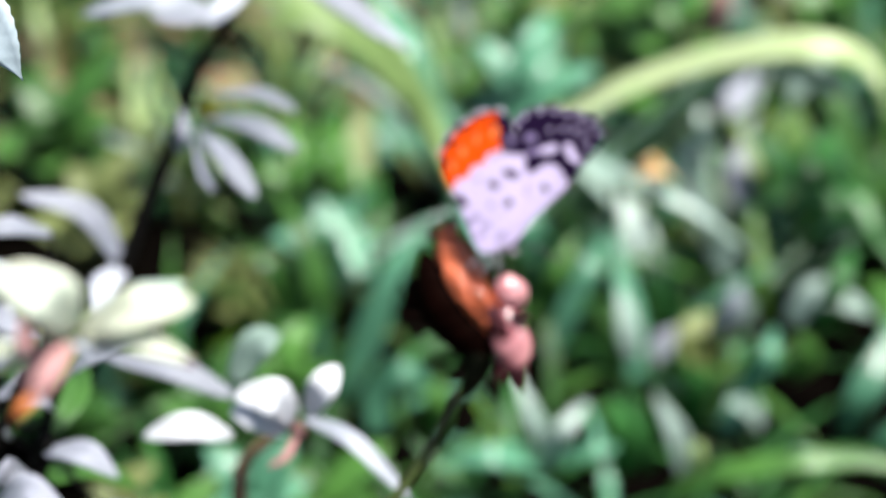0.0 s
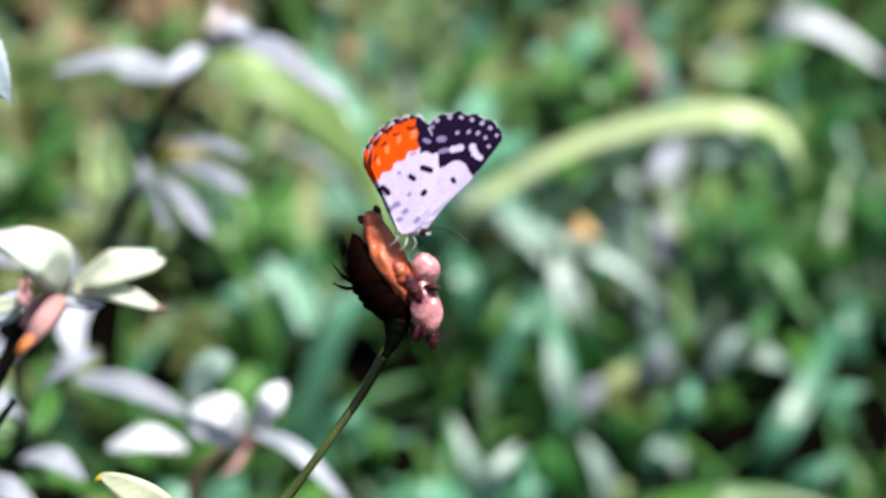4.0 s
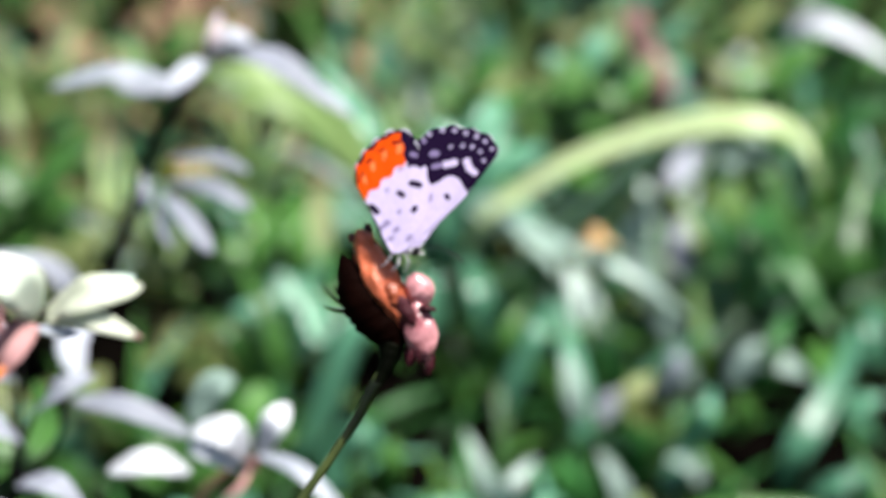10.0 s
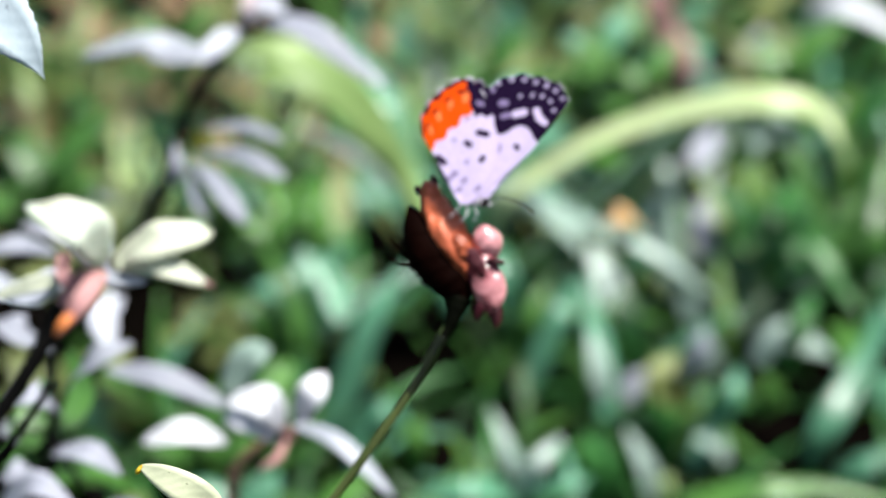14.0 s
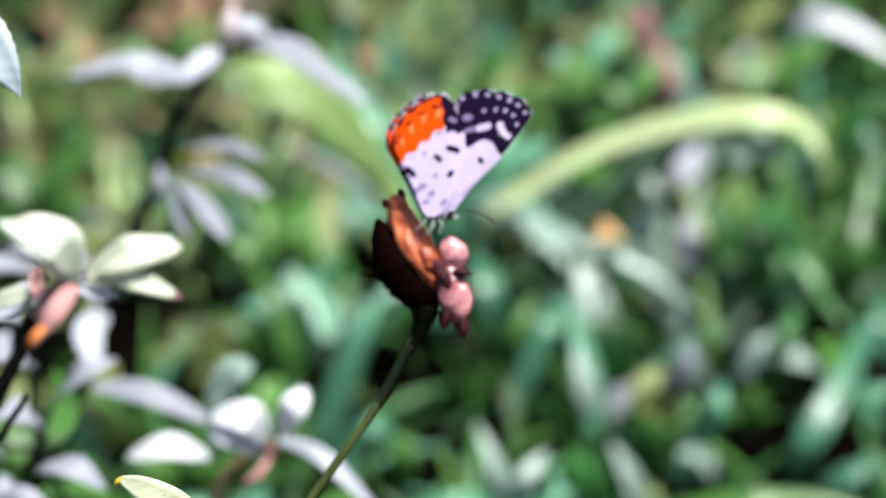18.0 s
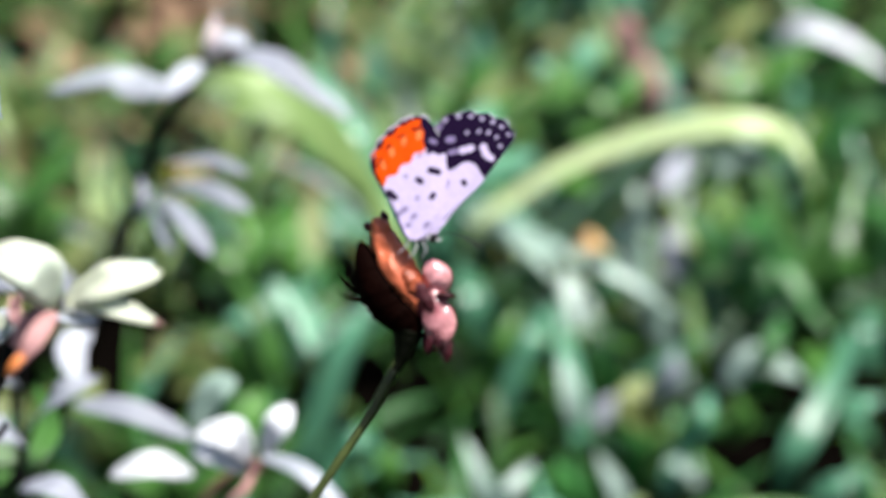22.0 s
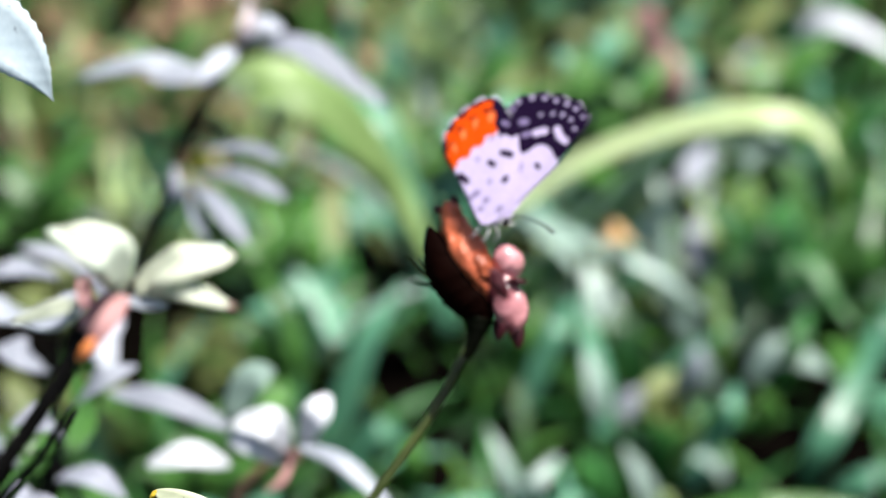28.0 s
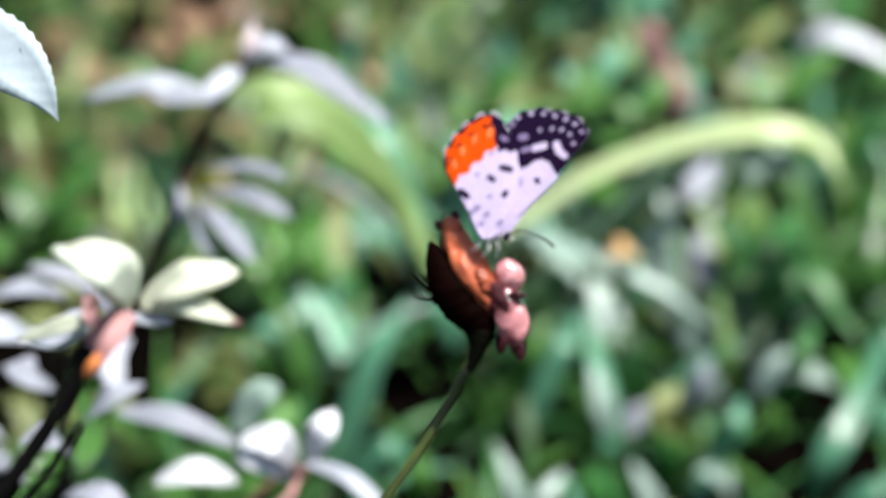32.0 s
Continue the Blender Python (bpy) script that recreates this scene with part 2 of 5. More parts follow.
def leaf(points, width, face=(0, -0.75, 0.66), shape="oblong", fold=0.25, curl=0.0, wave=0.06, thick=0.0002, segs=14, seed=0, teeth=0.0, name="leaf"):
    """A leaf with thickness along the points, from base to tip; its upper side turns to face."""
    c = spline(points, segs)
    face = Vector(face).normalized()
    cols = (-1, -0.55, 0, 0.55, 1)
    verts, uvs = [], []
    for lay in (0, 1):
        for i, q in enumerate(c):
            u = i / segs
            t = (c[min(i + 1, segs)] - c[max(i - 1, 0)]).normalized()
            side = t.cross(face)
            side = side.normalized() if side.length > 1e-6 else Vector((1, 0, 0))
            up = side.cross(t).normalized()
            if shape == "oblong":
                w = max(0.05, math.sin(math.pi * min(1, 0.04 + u * 0.955)) ** 0.62)
            elif shape == "ovate":
                w = max(0.04, math.sin(math.pi * (0.03 + 0.96 * u) ** 0.8) ** 0.8)
            elif shape == "spoon":
                w = max(0.06, math.sin(math.pi * (0.02 + 0.95 * u) ** 1.5) ** 0.7)
            elif shape == "acute":
                w = max(0.02, math.sin(math.pi * min(1, 0.03 + 0.97 * u ** 0.75)) ** 1.2)
            elif shape == "strap":
                w = min(1, 0.3 + u * 1.1) * max(0.03, 1 - max(0, (u - 0.62) / 0.38) ** 2.2)
            else:
                w = min(1, 0.55 + u * 1.5) * max(0.02, 1 - u ** 3.2)
            w *= 1 + teeth * (1 if i % 2 else -1)
            for x in cols:
                ww = width * 0.5 * w
                n1 = noise.noise(Vector((u * 3 + seed * 7.1, x * 0.8, seed)))
                h = (abs(x) * fold + n1 * wave * 2 + curl * x * x * 0.8) * ww
                verts.append(q + side * (x * ww * (1 + 0.12 * n1)) + up * (h - lay * thick))
                uvs.append((x * 0.5 * w + 0.5, u * 3))
    m, faces = len(cols), []
    half = (segs + 1) * m
    for i in range(segs):
        for j in range(m - 1):
            a = i * m + j
            faces.append((a, a + 1, a + m + 1, a + m))
            faces.append((half + a, half + a + m, half + a + m + 1, half + a + 1))
        for a, s in ((i * m, 1), (i * m + m - 1, -1)):
            f = (a, a + m, half + a + m, half + a)
            faces.append(f if s > 0 else f[::-1])
    for i in (0, segs):
        for j in range(m - 1):
            a = i * m + j
            f = (a, half + a, half + a + 1, a + 1)
            faces.append(f if i == 0 else f[::-1])
    return smooth_mesh(name, verts, faces, uvs)


def lump(centre, axis, length, width, depth, crumple=0.25, seed=0, taper=0.3, name="lump", n=20, m=16, freq=2.5):
    """A crumpled, tapering body round an axis."""
    axis = Vector(axis).normalized()
    side = axis.cross(Vector((0, -0.87, 0.48)))
    side.normalize()
    out = axis.cross(side)
    verts, faces = [], []
    for i in range(n + 1):
        v = i / n
        r = max(0.02, math.sin(math.pi * (0.02 + 0.96 * v)) ** 0.6) * (1 - taper * v)
        for j in range(m):
            a = 2 * math.pi * j / m
            d = Vector((math.cos(a) * r, math.sin(a) * r, (v - 0.5) * 2))
            k = 1 + crumple * (noise.noise(d * freq + Vector((seed * 3.7, seed, 0))) + 0.5 * noise.noise(d * freq * 2.3 + Vector((seed, 9, 1))))
            verts.append(Vector(centre) + axis * (v - 0.5) * length + (side * math.cos(a) * width + out * math.sin(a) * depth) * 0.5 * r * k)
    for i in range(n):
        for j in range(m):
            a, b = i * m + j, i * m + (j + 1) % m
            faces.append((a, b, b + m, a + m))
    faces.append(tuple(range(m))[::-1])
    faces.append(tuple(n * m + j for j in range(m)))
    return smooth_mesh(name, verts, faces)


# ---------------------------------------------------------------- ground


def ground_height(x, y):
    near = max(0.0, 1 - math.hypot(x, y - 0.5) / 6)
    return -0.004 + near * (0.012 * noise.noise(Vector((x * 5, y * 5, 0))) + 0.005 * noise.noise(Vector((x * 22, y * 22, 3)))) - 0.01


def build_ground():
    def steps(a, b, fine, far):
        out = [a + (b - a) * i / fine for i in range(fine + 1)]
        return [-far * 40, -far * 8, -far * 2, -far * 0.6] + out + [far * 0.6 + b, far * 2, far * 8, far * 40]
    xs, ys = steps(-0.9, 0.9, 90, 5.0), steps(-0.7, 2.0, 130, 5.0)
    verts = [(x, y, ground_height(x, y)) for y in ys for x in xs]
    w = len(xs)
    faces = [(j * w + i, j * w + i + 1, j * w + w + i + 1, j * w + w + i) for j in range(len(ys) - 1) for i in range(w - 1)]
    ob = new("ground", smooth_mesh("ground", verts, faces))
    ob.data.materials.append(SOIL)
    tagged(ob, "near-black soil with scattered plant debris, shade between plants in its colour", "ground", kind="structure")


build_ground()

# ---------------------------------------------------------------- dried flower


def dried_flower():
    root = thing("dried_flower", (-0.062, 0.03, 0), "withered brown and pink flower head on a slender olive stem", "flower")
    root.location.z = ground_height(root.location.x, root.location.y)
    foot = Vector(root.location)
    add_part("stem", tube([foot - Vector((0, 0, 0.004)), foot + Vector((0.004, -0.004, 0.1)), (-0.0226, -0.0210, 0.2382), (-0.0168, -0.0174, 0.2483), (-0.0122, -0.0143, 0.2556), (-0.0075, -0.0112, 0.2628), (-0.0037, -0.0082, 0.2689), (-0.0014, -0.0061, 0.2736), (-0.0003, -0.0048, 0.2759), (-0.0001, -0.0038, 0.2776)],
                                  [0.0011, 0.001, 0.0008, 0.0007, 0.0006, 0.00058, 0.00058, 0.0006, 0.0006, 0.0006], 70, 12, 0.1), STEM, root)
    add_part("calyx", tube([(-0.0066, 0.0021, 0.2879), (-0.0057, 0.0013, 0.2863), (-0.0046, 0.0004, 0.2847), (-0.0033, -0.0004, 0.2830), (-0.0018, -0.0013, 0.2813), (-0.0004, -0.0021, 0.2799), (0.0004, -0.0027, 0.2786), (0.0004, -0.0038, 0.2776)],
                           [0.0002, 0.0016, 0.0026, 0.0032, 0.003, 0.0025, 0.0018, 0.001], 48, 24, 0.14), CALYX, root, "dry brown calyx, blackened partly by shade in its colour")
    add_part("receptacle", tube([(0.0004, -0.0030, 0.2783), (0.0002, -0.0043, 0.2768), (-0.0004, -0.0052, 0.2752), (-0.0014, -0.0061, 0.2736)], [0.0019, 0.0011, 0.00074, 0.00062], 24, 14, 0.1), NECK, root, "blackish green swelling under the calyx")
    add_part("upper_stem", tube([(-0.0009, -0.0057, 0.2744), (-0.0014, -0.0061, 0.2736), (-0.0037, -0.0082, 0.2689), (-0.0058, -0.0098, 0.2655)], [0.0007, 0.00066, 0.00064, 0.00058], 24, 14, 0.08), STEM_DARK, root, "darker top of the stem")
    for k, (a, b, c, w) in enumerate((((0.0001, -0.0003, 0.2777), (-0.0037, 0.0030, 0.2809), (-0.0064, 0.0039, 0.2859), 0.0045), ((-0.0002, -0.0002, 0.2780), (-0.0009, 0.0029, 0.2804), (-0.0028, 0.0043, 0.2853), 0.004))):
        add_part("sepal", leaf([a, b, c], w, face=(0, 0.8, 0.2), shape="ovate", fold=-0.2, wave=0.08, thick=0.0003, seed=k), CALYX, root)
    for k, (a, b) in enumerate((((-0.0060, -0.0009, 0.2824), (-0.0090, 0.0005, 0.2842)), ((-0.0056, -0.0021, 0.2822), (-0.0084, -0.0024, 0.2829)), ((-0.0065, 0.0013, 0.2823), (-0.0079, 0.0028, 0.2830)))):
        add_part("bristle", tube([a, (Vector(a) + Vector(b)) / 2 + Vector((0, 0, -0.0003)), b], [0.0003, 0.0002, 0.00006], 8, 6), CALYX, root)
    # dried florets, crumpled together in a ridge along the mouth of the calyx
    add_part("flower_disc", lump((-0.0015, -0.0000, 0.2856), Vector((-0.0046, 0.0026, 0.2907)) - Vector((0.0020, -0.0024, 0.2811)), 0.0128, 0.0044, 0.0046, 0.32, 2, 0.0, n=60, m=34, freq=1.7), DRY, root, "rusty brown dried centre")
    add_part("floret", lump((-0.0039, 0.0019, 0.2900), (0.7, -0.1, -1), 0.0034, 0.0025, 0.0022, 0.3, 33, 0.1, freq=2.6, n=24, m=20), DRY, root)
    add_part("floret", lump((0.0006, -0.0021, 0.2848), (0.7, -0.1, -1), 0.0044, 0.0026, 0.0024, 0.35, 35, 0.1, freq=2.6, n=24, m=20), DRY, root)
    add_part("petal", leaf([(-0.0006, 0.0011, 0.2814), (-0.0022, 0.0040, 0.2847), (-0.0044, 0.0050, 0.2897)], 0.0034, face=(0.1, -0.8, 0.5), shape="oblong", fold=0.4, curl=0.5, wave=0.4, thick=0.0003, seed=23, segs=18), DRY, root)
    add_part("petal", lump((0.0034, -0.0005, 0.2853), Vector((0.0024, -0.0003, 0.2869)) - Vector((0.0043, -0.0006, 0.2831)), 0.0046, 0.0042, 0.0036, 0.18, 5, 0.1, n=34, m=30, freq=1.2), DRY_PINK, root, "curled dusty pink petal")
    add_part("petal", lump((0.0040, -0.0034, 0.2812), Vector((0.0033, -0.0021, 0.2835)) - Vector((0.0049, -0.0049, 0.2783)), 0.0074, 0.0044, 0.0038, 0.22, 8, 0.3, n=38, m=30, freq=1.2), DRY_PINK, root, "curled dusty pink petal")
    add_part("petal", lump((0.0052, -0.0043, 0.2774), Vector((0.0047, -0.0035, 0.2788)) - Vector((0.0053, -0.0052, 0.2757)), 0.0036, 0.0015, 0.0013, 0.3, 9, -0.4), PLUM, root)
    add_part("petal", lump((0.0031, -0.0031, 0.2776), Vector((0.0031, -0.0020, 0.2795)) - Vector((0.0028, -0.0039, 0.2762)), 0.0036, 0.0016, 0.0016, 0.3, 12, -0.3), PLUM, root)
    add_part("petal", lump((0.0021, -0.0022, 0.2824), Vector((0.0014, -0.0011, 0.2844)) - Vector((0.0027, -0.0034, 0.2802)), 0.005, 0.0026, 0.0026, 0.3, 14, 0), PLUM, root, "shrivelled plum petal")
    add_part("petal", lump((0.0047, -0.0029, 0.2840), Vector((0.0036, -0.0024, 0.2839)) - Vector((0.0057, -0.0028, 0.2840)), 0.0024, 0.0009, 0.002, 0.25, 15, 0), PLUM, root)
    add_part("petal", lump((0.0026, -0.0085, 0.2866), (0.5, -0.3, -0.8), 0.0042, 0.0022, 0.002, 0.35, 18, 0.2, freq=2.0), PLUM, root, "dark maroon shrivelled petal")
    for k, (x, y, z) in enumerate(((0.0034, -0.0107, 0.2815), (0.0055, -0.0101, 0.2802), (0.0044, -0.0104, 0.2818))):
        add_part("petal_tip", lump((x, y, z), (0.1 * k - 0.2, -0.4, -1), 0.0022, 0.0007, 0.0006, 0.3, 40 + k, 0.5), PLUM, root)
    add_part("floret", lump((-0.0055, 0.0027, 0.2898), Vector((-0.0059, 0.0028, 0.2902)) - Vector((-0.0048, 0.0024, 0.2893)), 0.0015, 0.001, 0.001, 0.3, 16, 0), PLUM, root)
    add_part("floret", lump((-0.0037, 0.0034, 0.2910), Vector((-0.0040, 0.0036, 0.2914)) - Vector((-0.0034, 0.0031, 0.2904)), 0.0016, 0.001, 0.001, 0.3, 17, 0), PLUM, root)


dried_flower()

# ---------------------------------------------------------------- butterfly
# wing plan in steps of U metres, x forward and y up, from the wing root
U = 3.62e-5
FORE = [(0, -12), (60, -14), (138, 84), (222, 176), (285, 262), (328, 326), (326, 366), (290, 400), (240, 418), (185, 428), (130, 418), (85, 390), (55, 350), (30, 250), (8, 120)]
HIND = [(-4, -18), (45, 2), (82, 90), (98, 180), (90, 270), (62, 345), (40, 388), (10, 416), (-28, 412), (-66, 388), (-108, 346), (-139, 292), (-143, 240), (-126, 196), (-106, 166), (-82, 118), (-56, 60), (-28, 6)]


def near_line(x, y, ax, ay, bx, by):
    dx, dy = bx - ax, by - ay
    s = max(0, min(1, ((x - ax) * dx + (y - ay) * dy) / (dx * dx + dy * dy)))
    return math.hypot(x - ax - s * dx, y - ay - s * dy)


LAVENDER, INK, ORANGE = (0.76, 0.64, 0.9), (0.014, 0.005, 0.028), (0.95, 0.1, 0.002)
DUSK, PALE_SPOT, GREY_SPOT = (0.3, 0.23, 0.42), (0.5, 0.42, 0.62), (0.36, 0.29, 0.5)
BORDER = ((60, 222), (120, 222), (140, 230), (160, 247), (185, 252), (205, 240), (220, 212), (235, 190), (260, 165), (340, 100))


def border_at(x):
    for (ax, ay), (bx, by) in zip(BORDER, BORDER[1:]):
        if x <= bx:
            return ay + (by - ay) * (x - ax) / (bx - ax)
    return 100


def fore_colour(x, y, edge):
    dark = y > border_at(x)
    c = INK if dark else LAVENDER
    if near_line(x, y, 165, 180, 167, 176) < 10:
        c = INK
    if near_line(x, y, 112, 160, 116, 190) < 4:
        c = DUSK
    # a row of pale dots along the margin, a second within it, and bars in the cell
    for ax, ay, bx, by, r, tone in ((110, 396, 112, 397, 7, PALE_SPOT), (152, 409, 155, 410, 7, PALE_SPOT), (191, 409, 194, 409, 7, PALE_SPOT), (227, 401, 229, 400, 7, PALE_SPOT), (262, 389, 264, 388, 7, PALE_SPOT),
                                    (290, 371, 291, 370, 7, PALE_SPOT), (311, 344, 312, 343, 6.5, PALE_SPOT), (179, 353, 180, 353, 6.5, PALE_SPOT), (217, 356, 218, 356, 6.5, PALE_SPOT), (248, 352, 249, 352, 6.5, PALE_SPOT),
                                    (273, 335, 274, 335, 7, PALE_SPOT), (285, 304, 286, 303, 6.5, PALE_SPOT), (120, 328, 132, 330, 11, DUSK), (124, 284, 142, 288, 9, DUSK), (163, 291, 190, 298, 12, LAVENDER),
                                    (231, 301, 240, 276, 12, LAVENDER), (240, 276, 256, 262, 11, LAVENDER), (92, 372, 95, 374, 7, DUSK)):
        if near_line(x, y, ax, ay, bx, by) < r:
            c = tone
    if dark and edge < 5 and math.sin(math.atan2(y, x) * 58) > -0.2:
        c = (0.6, 0.56, 0.68)
    return c


def hind_colour(x, y, edge):
    c = LAVENDER
    angle = math.atan2(y, x)
    if y > 284 + 1.08 * x + 9 * math.sin((x + y) / 13):
        c = ORANGE
        if 40 < edge < 52 and math.sin(angle * 44) > -0.2:
            c = (0.3, 0.02, 0.008)
        if 56 < edge < 84 and math.sin(angle * 44 + 1.2) > 0.45:
            c = (0.95, 0.26, 0.08)
        if 9 < edge < 24 and math.sin(angle * 46) > -0.1:
            c = (0.12, 0.012, 0.016)
    if x > 20 - 0.2 * (y - 300) + 4 * math.sin(y / 9) and y > 286 + 4 * math.sin(x / 6):
        c = INK
        if near_line(x, y, 38, 330, 50, 326) < 8:
            c = DUSK
    for ax, ay, bx, by, r, tone in ((42, 228, 66, 224, 11, INK), (4, 192, 14, 186, 10, INK), (-38, 200, -34, 202, 6, GREY_SPOT), (52, 134, 57, 144, 9, INK), (4, 124, 7, 130, 7, GREY_SPOT), (-84, 140, -66, 124, 11, INK),
                                    (-36, 82, -28, 88, 10, GREY_SPOT), (-4, 62, 2, 68, 9, GREY_SPOT), (38, 32, 46, 44, 8, GREY_SPOT), (-20, 30, -12, 36, 8, GREY_SPOT), (0, 274, 8, 278, 7, (0.5, 0.34, 0.5)), (-52, 66, -44, 74, 8, GREY_SPOT)):
        if near_line(x, y, ax, ay, bx, by) < r:
            c = tone
    if x < -30 and y < 200 and edge < 7:
        c = DUSK
    if edge < 11 and y > 190 and x < 60:
        c = INK
        if edge < 7 and math.sin(angle * 50) > -0.3:
            c = (0.66, 0.62, 0.72)
    return c


def wing(outline, colour, flip, name, bulge=10):
    """A wing as a fine fan of scales from its root, with the pattern on its points."""
    ring = spline([(x, y, 0) for x, y in outline] + [(outline[0][0], outline[0][1], 0)], 420)
    root = ring[0]
    nr = 84
    verts, cols, faces = [], [], []
    ring = ring[4:-4]
    for q in ring:
        reach = (q - root).length
        if reach > 240:
            q = q + (q - root).normalized() * 4 * math.sin(math.atan2(q.y, q.x) * 50)
        for k in range(1, nr + 1):
            f = k / nr
            p = root.lerp(q, f)
            # distance to the rim, outwards
            e = (1 - f) * reach
            z = bulge * math.sin(math.pi * f) * 0.6 + 0.9 * math.sin(math.atan2(p.y, p.x + 0.01) * 24) * f
            verts.append(Vector((p.x * 1.06, p.y * 0.98, z * flip)) * U)
            cols.append(colour(p.x, p.y, e))
    count = len(verts)
    for v in list(verts):
        verts.append(v + Vector((0, 0, -2.5 * U * flip)))
    cols = cols + cols
    n = len(ring)
    for i in range(n - 1):
        for k in range(nr - 1):
            a = i * nr + k
            f = (a, a + 1, a + nr + 1, a + nr)
            faces += [f if flip < 0 else f[::-1], tuple(count + v for v in (f[::-1] if flip < 0 else f))]
        a, b = i * nr + nr - 1, (i + 1) * nr + nr - 1
        faces.append((a, b, count + b, count + a))
    me = smooth_mesh(name, verts, faces)
    at = me.color_attributes.new("pattern", "FLOAT_COLOR", "POINT")
    at.data.foreach_set("color", [v for c in cols for v in (*c, 1.0)])
    return me


def butterfly():
    root = thing("butterfly", (0.0002, -0.0005, 0.2908), "small orange, black and lavender-white butterfly perched on a dried flower", "butterfly")
    # turned so that the wing plane lies square to the camera's view
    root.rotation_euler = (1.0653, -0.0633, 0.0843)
    s = lambda x, y, z=0: Vector((x, y, z)) * U
    add_part("thorax", lump(s(34, 4), (1, -0.2, 0), 0.0034, 0.0014, 0.0019, 0.12, 3, 0, freq=5), FUZZ, root, "white furry thorax", at=(0, 0, 0))
    add_part("abdomen", lump(s(-20, 62), (-0.45, 1.1, 0), 0.005, 0.0012, 0.0015, 0.1, 4, 0.45, freq=6), FUZZ, root, "", at=(0, 0, 0))
    head = add_part("head", lump(s(68, -8), (1, -0.3, 0), 0.0015, 0.0014, 0.0015, 0.08, 6, 0), BLACK, root, "", at=(0, 0, 0))
    for z in (16, -16):
        add_part("eye", lump(s(72, -5, z), (0, 0, 1), 0.0007, 0.0008, 0.0008, 0.02, 7, 0), BLACK, head, "glossy black eye", at=(0, 0, 0))
        add_part("antenna", tube([s(76, -2, z * 0.6), s(126, 5, z * 1.5), s(190, -18, z * 2.2), s(230, -48, z * 2.6)], [0.00007, 0.00005, 0.00005, 0.00009, 0.00012], 24, 6), BLACK, root, "thin dark clubbed antenna", at=(0, 0, 0))
        add_part("palp", tube([s(76, -14, z * 0.5), s(90, -18, z * 0.6), s(98, -12, z * 0.6)], [0.0002, 0.00018, 0.00005], 8, 6), FUZZ, root, "", at=(0, 0, 0))
        for a, b, c in (((30, -20), (44, -48), (30, -78)), ((12, -14), (8, -52), (-14, -76)), ((-8, -4), (-26, -40), (-52, -62))):
            add_part("leg", tube([s(*a, z * 0.6), s(*b, z * 1.6), s(*c, z * 1.2)], [0.00011, 0.00008, 0.00005], 10, 6), FUZZ, root, "", at=(0, 0, 0))
    fore_near, fore_far = wing(FORE, fore_colour, 1, "forewing"), wing(FORE, fore_colour, -1, "forewing_far")
    hind_near, hind_far = wing(HIND, hind_colour, 1, "hindwing"), wing(HIND, hind_colour, -1, "hindwing_far")
    add_part("forewing", fore_near, WING, root, "black and white spotted forewing", at=s(0, 0, 10))
    add_part("forewing", fore_far, WING, root, "black and white spotted forewing", at=s(0, 0, -10))
    h1 = add_part("hindwing", hind_near, WING, root, "orange-banded white hindwing with black spots", at=s(0, 0, 26))
    h2 = add_part("hindwing", hind_far, WING, root, "orange-banded white hindwing with black spots", at=s(0, 0, -26))
    return root, h1, h2


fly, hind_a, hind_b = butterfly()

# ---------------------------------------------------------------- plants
# direction to the camera; leaves given this face are turned to its view
CAMWARD = (0.05, -0.85, 0.52)


def stalk(root, points, radii, mat, segs=40, name="stem", label="", rough=0.15):
    """A stem from the ground at the root's foot through the points."""
    foot = Vector(root.location)
    first = Vector(points[0])
    mid = foot.lerp(first, 0.55) + Vector((0, 0, 0.01))
    return add_part(name, tube([foot - Vector((0, 0, 0.006)), mid, *points], radii, segs, 10, rough), mat, root, label)


def foot_at(x, y):
    return (x, y, ground_height(x, y))


